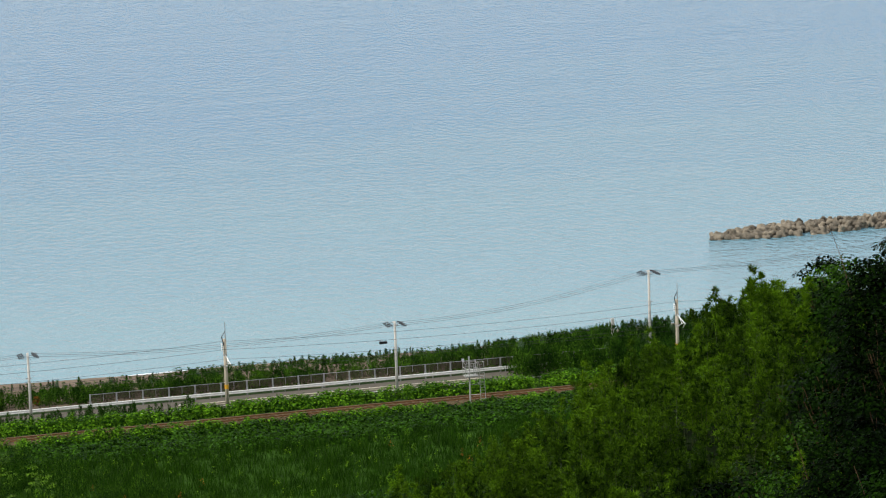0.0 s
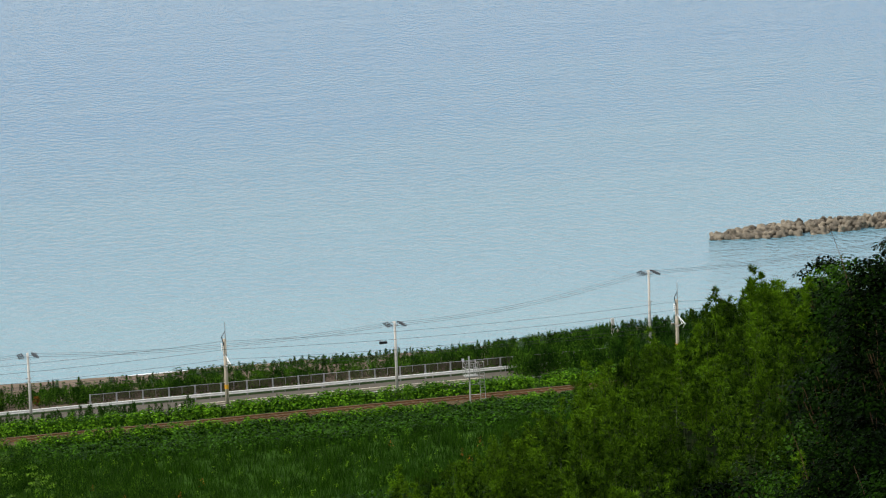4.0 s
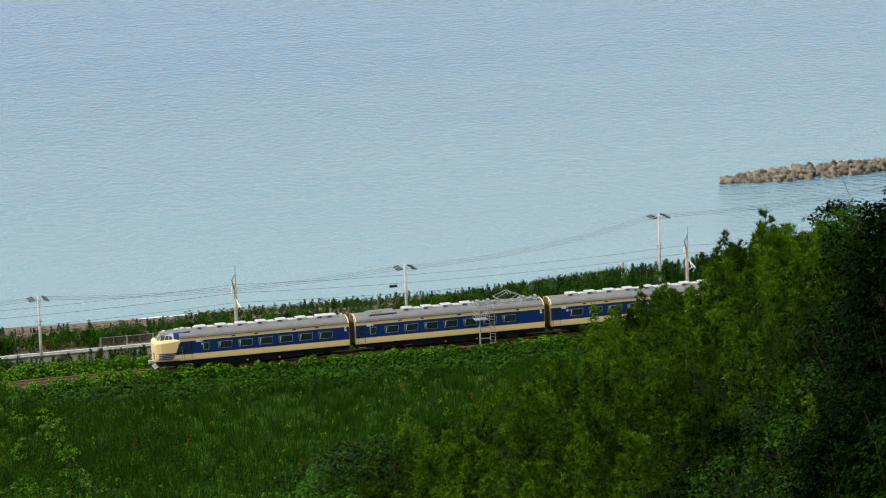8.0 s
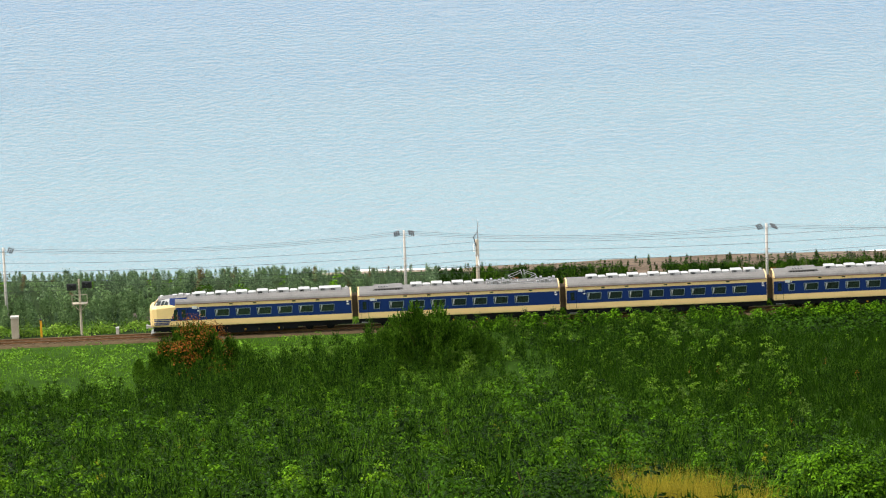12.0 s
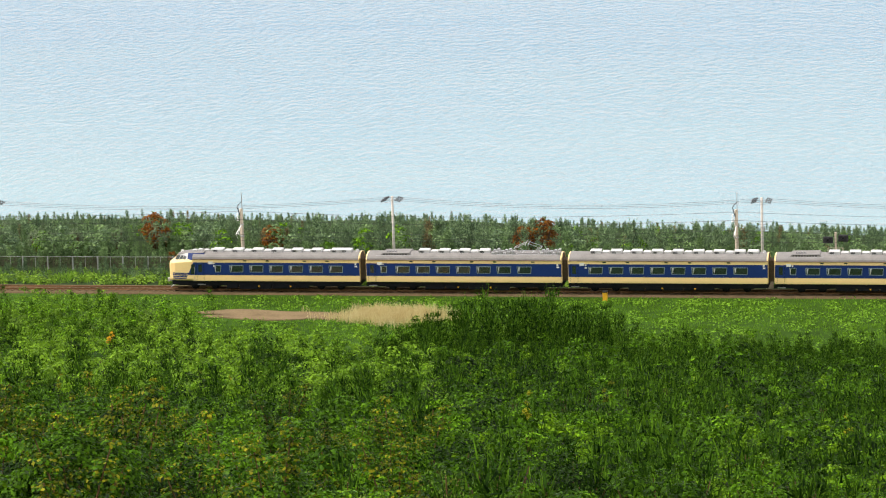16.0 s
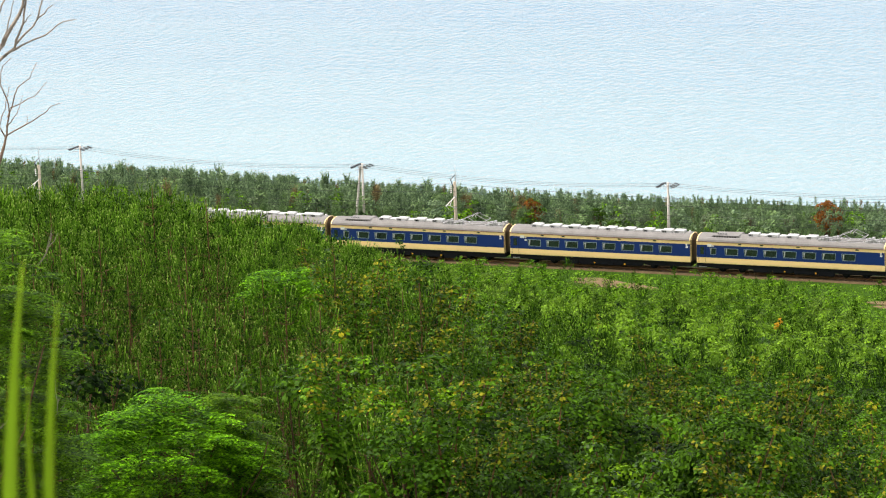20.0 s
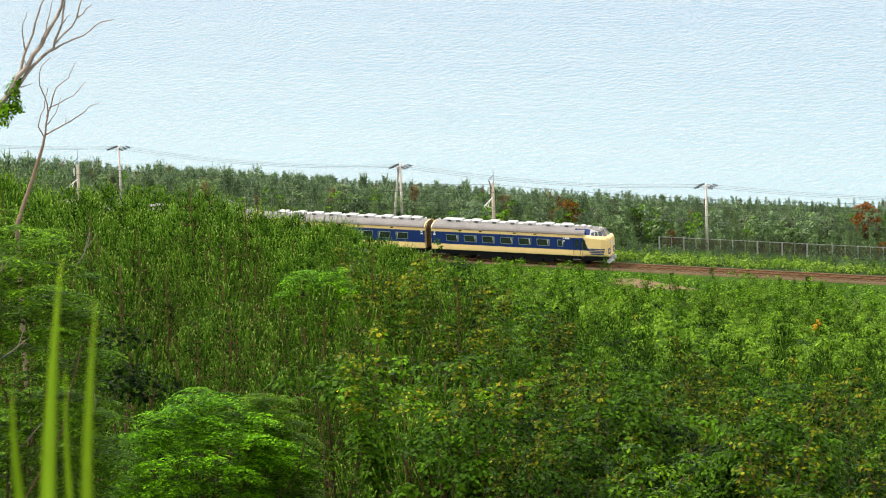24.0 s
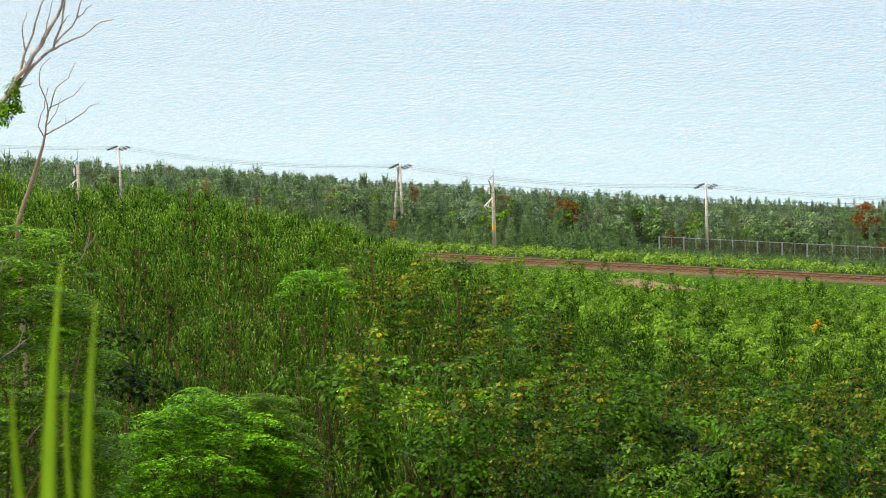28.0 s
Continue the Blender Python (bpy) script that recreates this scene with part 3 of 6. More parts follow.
def coach(kind, m, first=False):
    """One coach, 0 to BODY_L along x, its door end at x = 0. kind: cab, motor, plain."""
    c = thing("railway_coach", {"cab": "cream and blue driving coach with high cab windows",
                                "motor": "cream and blue motor coach with roof pantograph",
                                "plain": "cream and blue sleeping coach with roof air conditioners"}[kind], "train coach", m, "coaches of the train")
    out = body_outline()
    x0 = 2.55 if kind == "cab" else 0.0
    n_side = 3
    secs = [[(x, y, z) for y, z in out] for x in (x0, x0 + 0.25, BODY_L / 2, BODY_L - 0.25, BODY_L)]
    shell = Geo().loft(secs)
    part("body", shell, "cream", c, "cream painted steel body", smooth=False)
    # roof skin over the crown, a little proud
    rf = [(y * 1.006, z + 0.012) for y, z in out if z > EAVE - 0.01]
    g = Geo().loft([[(x, y, z) for y, z in rf] for x in (x0 + (0.0 if kind == "cab" else 0.12), BODY_L * 0.5, BODY_L - 0.12)], close=True)
    part("roof", g, "roof", c, "dull grey roof")
    g = Geo()
    for s in (-1, 1):
        g.box(x0, BODY_L, s * (HALF_W + 0.02) - 0.025, s * (HALF_W + 0.02) + 0.025, EAVE - 0.04, EAVE + 0.02)
    part("gutter", g, "rim", c, "maroon rain gutter")
    for s in (-1, 1):
        y0, y1 = sorted((s * (HALF_W - 0.01), s * (HALF_W + 0.006)))
        if kind == "cab":
            o = [(2.62, BAND), (BODY_L - 0.02, BAND), (BODY_L - 0.02, WAIST), (2.02, WAIST)]
        else:
            o = [(0.02, BAND), (BODY_L - 0.02, BAND), (BODY_L - 0.02, WAIST), (0.02, WAIST)]
        part("blue_band", Geo().prism(o, y0, y1), "navy", c, "deep blue window band")
        # windows
        first_w = {"cab": 7.15, "motor": 3.75, "plain": 2.75}[kind]
        count = {"cab": 6, "motor": 7, "plain": 8}[kind]
        for k in range(count):
            window(c, first_w + 2.07 * k, 2.0, 2.62, 1.4, s)
        if kind != "plain":
            window(c, first_w - 1.95, 2.0, 2.62, 0.62, s)
        dx = 3.0 if kind == "cab" else 0.25
        y = s * (HALF_W + 0.01)
        o = [(dx, SILL + 0.1), (dx, BAND - 0.05), (dx + 0.7, BAND - 0.05), (dx + 0.7, SILL + 0.1)]
        o2 = [(dx, WAIST), (dx, BAND - 0.05), (dx + 0.7, BAND - 0.05), (dx + 0.7, WAIST)]
        d = part("door", Geo().prism(o2, y - 0.008, y + 0.008), "navy", c, "blue folding door leaf")
        part("pane", Geo().prism([(dx + 0.15, 1.95), (dx + 0.15, 2.75), (dx + 0.55, 2.75), (dx + 0.55, 1.95)], y + s * 0.008 - 0.004, y + s * 0.008 + 0.004), "glass", d)
        g = Geo()
        for xx in (dx - 0.02, dx + 0.72):
            g.box(xx - 0.012, xx + 0.012, y - 0.012, y + 0.012, SILL + 0.1, BAND - 0.04)
        part("door_post", g, "under", c)
        part("step", Geo().box(dx, dx + 0.8, s * (HALF_W - 0.12) - 0.1, s * (HALF_W - 0.12) + 0.1, 0.6, 0.66), "steel", c, "steel entrance step")
        # signs: white plates, and small vents of the upper berths
        sx = 4.2 if kind == "cab" else 1.15
        for a0, a1, z0, z1 in ((sx, sx + 0.48, 2.78, 3.06), (sx + 0.52, sx + 0.74, 2.5, 2.66), (sx + 0.55, sx + 0.7, 2.8, 2.92),
                               (BODY_L - 0.5, BODY_L - 0.32, 2.78, 2.94), (BODY_L - 0.5, BODY_L - 0.25, 2.54, 2.7)):
            part("sign_plate", Geo().box(a0, a1, y - 0.01, y + 0.01, z0, z1), "paint_white", c, "white sign plate")
        for k in range(count):
            if k % 3 != 1:
                xx = first_w + 2.07 * k + (0.9 if k % 3 == 0 else -0.9)
                part("berth_window", Geo().box(xx - 0.17, xx + 0.17, y - 0.008, y + 0.008, 3.08, 3.2), "glass", c)
    # running gear and boxes under the floor
    part("floor_frame", Geo().box(x0 if kind != "cab" else 1.0, BODY_L, -1.3, 1.3, 0.55, SILL + 0.02), "under", c)
    for x in (3.6, BODY_L - 3.2):
        bogie(c, x)
    rs = random.Random(11 if kind == "plain" else 5 if kind == "motor" else 3)
    x = 6.0
    while x < BODY_L - 6.2:
        l = rs.uniform(0.7, 2.6)
        for s in (-1, 1):
            z0 = rs.uniform(0.16, 0.34)
            g = Geo().box(x, min(x + l, BODY_L - 5.4), s * 1.0 - 0.32, s * 1.0 + 0.32, z0, 0.7)
            part("equipment_box", g, "under", c, "grimy dark equipment box", bevel=0.03)
        x += l + rs.uniform(0.06, 0.25)
    for x, z in ((9.3, 0.42), (12.6, 0.4)):
        part("yellow_tag", Geo().box(x, x + 0.16, -1.36, -1.31, z, z + 0.14), "yellow", c, "small yellow tag")
    # dull end walls
    for x in ((BODY_L + 0.008,) if kind == "cab" else (-0.008, BODY_L + 0.008)):
        part("end_wall", Geo().loft([[(x - 0.006, y * 0.97, z - 0.03) for y, z in out], [(x + 0.006, y * 0.97, z - 0.03) for y, z in out]]), "bellows", c, "grimy brown end wall")
    # gangway at the ends
    for x in ((BODY_L + 0.16,) if kind == "cab" else (-0.16, BODY_L + 0.16)):
        g = Geo()
        for k in range(4):
            w = 0.62 + 0.06 * (k % 2)
            xx = x - 0.17 + k * 0.085
            g.box(xx, xx + 0.08, -w, w, 1.1, 3.2 + 0.06 * (k % 2))
        part("gangway_bellows", g, "bellows", c, "brown gangway bellows")
    for x in ((BODY_L + 0.02,) if kind == "cab" else (-0.02, BODY_L + 0.02)):
        for s in (-1, 1):
            part("end_pipe", Geo().path([(x, s * 1.25, 1.1), (x, s * 1.25, 3.25), (x, s * 0.7, 3.75)], 0.035), "cream", c)
    # roof equipment
    if kind == "motor":
        roof_intake(c, 1.2, 4.6)
        for k in range(7):
            air_unit(c, 5.8 + k * 1.03, k % 2 == 0)
        pantograph(c, 16.4)
    else:
        start = 5.0 if kind == "cab" else 2.65
        for k in range(13 if kind == "cab" else 15):
            air_unit(c, start + k * 1.03, k % 2 == 0)
        air_unit(c, BODY_L - 1.55, True)
        part("roof_dome", Geo().tube((BODY_L - 0.45, 0, CROWN - 0.1), (BODY_L - 0.45, 0, CROWN + 0.2), 0.2, 0.12), "unit", c)
    if kind == "cab":
        build_cab(c)
    return c


def build_cab(c):
    """The nose: a blunt cream face, a set-back cab with raked windows, blue bars and a grey plough."""
    def ring(x, w, z0, z1, n=1.0):
        return [(x, -w * 0.9, z0), (x, -w, z0 + 0.2), (x, -w, z1 - 0.25), (x, -w * 0.86, z1), (x, w * 0.86, z1), (x, w, z1 - 0.25), (x, w, z0 + 0.2), (x, w * 0.9, z0)]
    g = Geo().loft([ring(0.02, 1.02, 0.98, 2.88), ring(0.22, 1.22, SILL, 3.06), ring(0.7, 1.40, SILL, 3.14), ring(1.6, HALF_W, SILL, 3.22), ring(2.6, HALF_W, SILL, EAVE)])
    part("nose", g, "cream", c, "blunt cream painted nose", smooth=False, bevel=0.04)
    front = [(0.45, -0.95, 3.07), (0.45, 0.95, 3.07), (0.95, 0.72, 3.66), (0.95, -0.72, 3.66)]
    middle = [(2.0, -1.34, 3.10), (2.0, 1.34, 3.10), (2.0, 0.9, 3.80), (2.0, -0.9, 3.80)]
    rear = [(3.7, -1.44, 3.25), (3.7, 1.44, 3.25), (3.7, 0.9, CROWN - 0.01), (3.7, -0.9, CROWN - 0.01)]
    cab = part("cab", Geo().loft([front, middle]), "unit", c, "pale grey set-back driving cab")
    part("cab_shoulder", Geo().loft([middle, rear]), "navy", c, "blue shoulder behind the cab")
    part("windscreen", Geo().loft([[(0.44, -0.9, 3.11), (0.44, -0.06, 3.11), (0.90, -0.06, 3.61), (0.90, -0.70, 3.61)],
                                   [(0.42, -0.9, 3.12), (0.42, -0.06, 3.12), (0.88, -0.06, 3.62), (0.88, -0.70, 3.62)]]), "glass", cab, "raked windscreen")
    part("windscreen", Geo().loft([[(0.44, 0.06, 3.11), (0.44, 0.9, 3.11), (0.90, 0.70, 3.61), (0.90, 0.06, 3.61)],
                                   [(0.42, 0.06, 3.12), (0.42, 0.9, 3.12), (0.88, 0.70, 3.62), (0.88, 0.06, 3.62)]]), "glass", cab, "raked windscreen")
    part("wiper_post", Geo().tube((0.4, 0, 3.09), (0.86, 0, 3.64), 0.05), "cream", cab)
    for s in (-1, 1):
        for a, b in ((0.06, 0.34), (0.42, 0.64), (0.7, 0.95)):
            def on(x_t, z_t):
                x = 0.55 + 1.25 * x_t + 0.25 * z_t
                w0 = 0.99 + 0.34 * x_t
                w1 = 0.76 + 0.17 * x_t
                return (x, s * (w0 + (w1 - w0) * z_t + 0.012), 3.13 + 0.52 * z_t)
            q = [on(a, 0.08), on(b, 0.08), on(b, 0.85), on(a, 0.85)]
            part("cab_window", Geo().loft([q, [(x, y + s * 0.012, z) for x, y, z in q]]), "glass", cab, "small cab side window")
    part("cab_brow", Geo().loft([[(0.82, -0.8, 3.64), (0.82, 0.8, 3.64), (0.9, 0.75, 3.72), (0.9, -0.75, 3.72)],
                                 [(3.7, -1.0, CROWN), (3.7, 1.0, CROWN), (3.7, 0.9, CROWN + 0.05), (3.7, -0.9, CROWN + 0.05)]]), "roof", cab, "grey cab roof")
    for k in range(4):
        z = 1.24 + 0.17 * k
        g = Geo()
        for s in (-1, 1):
            e = 1.55 + 0.09 * k
            y0, y1 = sorted((s * (HALF_W - 0.05), s * (HALF_W + 0.012)))
            g.loft([[(0.72, s * 1.412, z), (0.72, s * 1.412, z + 0.115), (0.72, s * 1.38, z + 0.115), (0.72, s * 1.38, z)],
                    [(1.55, s * 1.462, z), (1.55, s * 1.462, z + 0.115), (1.55, s * 1.42, z + 0.115), (1.55, s * 1.42, z)],
                    [(e + 0.3, s * 1.462, z), (e + 0.3, s * 1.462, z + 0.115), (e + 0.3, s * 1.42, z + 0.115), (e + 0.3, s * 1.42, z)]])
            g.loft([[(0.19, s * 1.2, z), (0.19, s * 1.2, z + 0.115), (0.24, s * 1.15, z + 0.115), (0.24, s * 1.15, z)],
                    [(0.70, s * 1.412, z), (0.70, s * 1.412, z + 0.115), (0.74, s * 1.37, z + 0.115), (0.74, s * 1.37, z)]])
        g.box(-0.005, 0.03, -1.0, 1.0, z, z + 0.115)
        part("blue_stripe", g, "navy", c, "dark blue nose stripe")
    for s in (-1, 1):
        part("headlight", Geo().tube((-0.05, s * 0.72, 1.56), (0.1, s * 0.72, 1.56), 0.11, n=14), "paint_white", c, "round white headlight")
    part("roof_light", Geo().tube((1.2, 0, 3.76), (1.2, 0, 3.94), 0.16, n=12), "paint_white", c, "round white roof light")
    part("front_door", Geo().box(-0.015, 0.02, -0.36, 0.36, 1.2, 2.8), "cream", c, "closed cream front door")
    part("header_sign", Geo().box(-0.03, 0.0, -0.3, 0.3, 2.1, 2.6), "paint_white", c, "pale front sign")
    g = Geo().loft([[(0.0, -0.9, 0.22), (0.0, 0.9, 0.22), (0.0, 0.9, 0.28), (0.0, -0.9, 0.28)], [(0.75, -1.15, 0.62), (0.75, 1.15, 0.62), (0.75, 1.15, 0.74), (0.75, -1.15, 0.74)]])
    part("plough", g, "galvanised", c, "grey snow plough skirt")
    part("coupler", Geo().box(-0.35, 0.5, -0.13, 0.13, 0.72, 0.98).box(-0.45, -0.3, -0.2, 0.2, 0.68, 1.02), "unit", c, "grey coupler")
    part("skirt", Geo().box(0.3, 1.1, -1.25, 1.25, 0.6, SILL + 0.02), "under", c)
    for s in (-1, 1):
        part("handrail", Geo().tube((2.75, s * 1.5, 0.95), (2.75, s * 1.5, 2.5), 0.02), "steel", c, "steel handrail")
        part("cab_door", Geo().prism([(2.3, WAIST + 0.1), (2.42, 2.75), (2.8, 2.75), (2.8, WAIST + 0.1)], s * 1.462 - 0.006, s * 1.462 + 0.006), "glass", c)
    for k, x in enumerate((2.3, 2.9, 3.6, 4.2)):
        part("roof_fitting", Geo().box(x, x + 0.4, -0.3, 0.3, CROWN - 0.05, CROWN + 0.12 + 0.06 * (k % 2)), "unit", c)


FORMATION = ["cab", "motor", "plain", "motor", "plain", "cab"]
NOSE = [(0, 197.0), (2.8, 148.0), (5.5, 99.8), (8, 55.4), (10, 19.4), (12, -17.2), (13.5, -45.0), (15.5, -82.4), (17, -110.9),
        (18.5, -139.8), (21, -188.2), (23.5, -235.0), (25, -262.6), (28, -319.6)]
COACHES = []
for k, kd in enumerate(FORMATION):
    back = k == len(FORMATION) - 1
    COACHES.append((coach(kd, pose(0, TRACK_Y, 0, 0, 0, 180 if back else 0)), k, back))


def coach_pose(k, back, x):
    """The coach at place k when the nose stands at x; the last one faces backwards."""
    at = x + 0.05 + k * PITCH
    return pose(at + BODY_L + 0.05, TRACK_Y, 0, 0, 0, 180) if back else pose(at, TRACK_Y, 0)


# ---- line-side poles and wires ----
def sagging(a, b, sag, n=8):
    a, b = Vector(a), Vector(b)
    return [a.lerp(b, i / n) - Vector((0, 0, 4 * sag * (i / n) * (1 - i / n))) for i in range(n + 1)]


def catenary_pole():
    p = thing("catenary_pole", "tapered concrete catenary pole with white cantilever bracket", "pole", group="catenary poles")
    part("shaft", Geo().tube((0, 0, -1.2), (0, 0, 7.2), 0.21, 0.165, 14), "concrete", p, "stained concrete shaft", smooth=True)
    part("spike", Geo().tube((0.1, 0, 6.6), (0.1, 0, 9.0), 0.045, 0.03), "galvanised", p, "thin steel top rod")
    part("strut", Geo().tube((-0.1, -0.1, 6.5), (-0.34, -0.3, 7.5), 0.05).tube((-0.34, -0.3, 7.5), (0.1, 0, 8.0), 0.04), "wire", p, "dark slanted strut")
    g = Geo()
    for dz in (0, 0.22, 0.44, 0.66):
        g.tube((-0.35, -0.2, 6.0 + dz), (-0.35, -0.2, 6.15 + dz), 0.09, 0.04)
    part("insulator", g, "porcelain", p, "white porcelain insulator string")
    g = Geo()
    g.tube((0, -0.15, 5.55), (0, -2.75, 5.05), 0.05)
    g.tube((0, -0.15, 4.35), (0, -2.4, 5.15), 0.05)
    g.tube((0, -2.6, 5.05), (0, -1.9, 4.5), 0.03)
    g.tube((0, -0.9, 5.4), (0, -1.6, 4.85), 0.03)
    part("bracket", g, "paint_white", p, "white tubular cantilever bracket")
    part("plate", Geo().tube((0, 0, 2.0), (0, 0, 2.45), 0.213, 0.211, 14), "yellow", p, "yellow marker band")
    for z in (4.3, 5.5):
        part("clamp", Geo().tube((0, 0, z), (0, 0, z + 0.12), 0.215), "galvanised", p)
    return p


def line_pole(height):
    p = thing("utility_pole", "slim concrete utility pole with dark strain insulators", "pole", group="utility poles")
    part("shaft", Geo().tube((0, 0, -1.5), (0, 0, height), 0.17, 0.115, 12), "pale", p, "pale concrete shaft", smooth=True)
    g = Geo().box(-0.04, 0.04, -0.95, 0.95, height - 0.26, height - 0.19)
    part("crossarm", g, "galvanised", p, "steel crossarm")
    for y in (-0.85, 0.0, 0.85):
        for s in (-1, 1):
            g = Geo()
            for k in range(3):
                a = Vector((s * (0.46 + 0.2 * k), y, height - 0.2 - 0.06 * k))
                g.tube(a, a + Vector((s * 0.14, 0, -0.06)), 0.04, 0.14, 8)
            part("insulator", g, "insulator", p, "dark strain insulator")
        g = Geo().path([(-1.0 + 0.25 * i, y, height - 0.38 - 0.16 * math.sin(math.pi * i / 8)) for i in range(9)], 0.009)
        part("jumper", g, "wire", p, "looped jumper wire")
    g = Geo()
    for z in (0.42, 0.5, 0.58):
        g.tube((0, 0, height * z), (0, 0, height * z + 0.06), 0.155)
    g.box(-0.35, 0.35, -0.06, 0.0, height * 0.62, height * 0.62 + 0.07)
    part("clamp", g, "galvanised", p)
    return p


CATENARY_X = [164.5, 113.7, 65.1, 15.7, -34.3, -85.5, -136.3, -187.0, -238.0, 220.0]
first_pole = catenary_pole()
first_pole.matrix_basis = pose(CATENARY_X[0], 338.9, 0)
for x in CATENARY_X[1:]:
    copy_thing(first_pole, pose(x, 338.9, 0))
# (x, y, height of the top above the rail)
LINE_POLES = [(45.3, 341.5, 7.0), (83.2, 339.6, 7.35), (113.0, 346.0, 9.2), (155.0, 352.0, 10.5), (8.5, 343.0, 7.6), (-32.2, 344.0, 7.4),
              (-70.8, 345.0, 7.3), (-114.3, 345.5, 6.7), (-150.6, 347.0, 7.2), (-187.0, 349.0, 7.6), (-228.0, 351.0, 8.0)]
for x, y, h in LINE_POLES:
    q = line_pole(h)
    q.matrix_basis = pose(x, y, 0)


def build_wires():
    by_x = sorted(LINE_POLES)
    for y in (-0.85, 0.0, 0.85):
        pts = []
        for (xa, ya, ha), (xb, yb, hb) in zip(by_x, by_x[1:]):
            pts += sagging((xa + 0.95, ya + y, ha - 0.3), (xb - 0.95, yb + y, hb - 0.3), 0.75)
        tagged(part("power_line", Geo().path(pts, 0.015, n=4), "wire"), "sagging dark power line strung between utility poles", "cable", "power lines")
    cx = sorted(CATENARY_X)
    for name, y, z, sag, r, lab in (("contact_wire", TRACK_Y, 4.95, 0.05, 0.016, "thin contact wire over the railway track"),
                                    ("messenger_wire", TRACK_Y, 5.6, 0.5, 0.016, "sagging messenger wire over the railway track"),
                                    ("feeder_wire", 338.4, 6.2, 0.55, 0.018, "sagging feeder wire along the catenary poles"),
                                    ("feeder_wire", 339.2, 6.9, 0.6, 0.017, "sagging upper wire along the catenary poles"),
                                    ("feeder_wire", 339.3, 5.0, 0.6, 0.017, "low sagging wire along the catenary poles")):
        pts = []
        for a, b in zip(cx, cx[1:]):
            pts += sagging((a, y, z), (b, y, z), sag)[1 if pts else 0:]
        tagged(part(name, Geo().path(pts, r, n=4), "wire"), lab, "cable")


build_wires()
box_on_line = thing("cable_box", "small black junction box hanging on a power line", "cable box", pose(81.9, 339.6, 5.2))
part("case", Geo().box(-0.42, 0.42, -0.12, 0.12, -0.13, 0.13), "black", box_on_line, bevel=0.04)
for s in (-0.3, 0.3):
    part("hanger", Geo().tube((s, 0, 0.1), (s, 0, 0.3), 0.02, n=5), "wire", box_on_line)


# ---- road, rails and fences on the seaward side ----
def build_road():
    g = Geo()
    for x0, x1 in ((-20, 20), (20, 60), (60, 100), (100, 170)):
        g.box(x0, x1, 340.9, 345.2, -0.9, -0.26)
    tagged(part("road", g, "asphalt"), "narrow grey coastal road beside the railway", "road", kind="structure")
    tagged(part("footpath", Geo().box(58, 92, 338.5, 340.3, -0.9, -0.24), "asphalt"), "grey concrete path beside the railway", "path", kind="structure")
    tagged(part("road_line", Geo().box(20, 100, 341.1, 341.22, -0.258, -0.252), "paint_white"), "worn white edge line on the road", "road marking", kind="structure")


def guard_rail(x0, x1, y, z, mat, label, step=4.0):
    """A corrugated beam on posts."""
    r = thing("guard_rail", label, "guard rail", group="guard rails")
    prof = [(0.0, 0.0), (-0.05, 0.04), (-0.05, 0.1), (0.0, 0.15), (0.0, 0.19), (-0.05, 0.24), (-0.05, 0.30), (0.0, 0.34), (0.03, 0.34), (0.03, 0.0)]
    part("beam", Geo().loft([[(x, y + a, z + b) for a, b in prof] for x in (x0, (x0 + x1) / 2, x1)]), mat, r)
    x = x0 + 0.5
    while x < x1:
        part("post", Geo().tube((x, y + 0.1, -0.9), (x, y + 0.1, z + 0.4), 0.06), "galvanised", r, "grey steel post")
        x += step


def mesh_fence(x0, x1, y, z0, z1, wires=26):
    """Brown wind-fence panels between pale posts."""
    f = thing("mesh_fence", "brown mesh fence with pale steel posts beside the road", "fence", group="fences")
    x = x0
    while x < x1:
        p = Geo().box(x - 0.07, x + 0.07, y - 0.09, y + 0.05, -0.8, z1 + 0.06).box(x - 0.1, x + 0.1, y - 0.12, y + 0.06, z0 - 0.2, z0 - 0.04)
        part("post", p, "galvanised", f, "pale galvanised post")
        a, b = x + 0.08, x + 2.67
        g = Geo()
        for k in range(wires):
            xx = a + (b - a) * (k + 0.5) / wires
            g.box(xx - 0.016, xx + 0.016, y - 0.008, y + 0.008, z0, z1)
        for k in range(9):
            zz = z0 + (z1 - z0) * k / 8
            g.box(a, b, y - 0.014, y - 0.008, zz - 0.01, zz + 0.01)
        part("mesh_panel", g, "fence", f, "brown wire mesh panel")
        part("mullion", Geo().box((a + b) / 2 - 0.02, (a + b) / 2 + 0.02, y - 0.03, y + 0.02, z0, z1), "galvanised", f)
        part("top_rail", Geo().box(a, b, y - 0.025, y + 0.025, z1, z1 + 0.04), "galvanised", f)
        x += 2.75


build_road()


def build_dune():
    """Brown dune soil between the road and the beach."""
    xs, ys = np.arange(14, 112.1, 3.5), np.linspace(345.3, 371, 14)
    g = Geo()
    for y in ys:
        for x in xs:
            e = min(1.0, (x - 14) / 7, (112 - x) / 7, (y - 345.3) / 1.5, (371 - y) / 3)
            g.v.append(Vector((x, y, float(ground_z(x, y)) + (0.12 + 0.05 * math.sin(x * 1.3 + y) if e > 0 else -0.15))))
    n = len(xs)
    g.f = [(j * n + i, j * n + i + 1, (j + 1) * n + i + 1, (j + 1) * n + i) for j in range(len(ys) - 1) for i in range(n - 1)]
    tagged(part("dune", g, "dune"), "brown dune soil between road and beach", "ground", kind="structure")


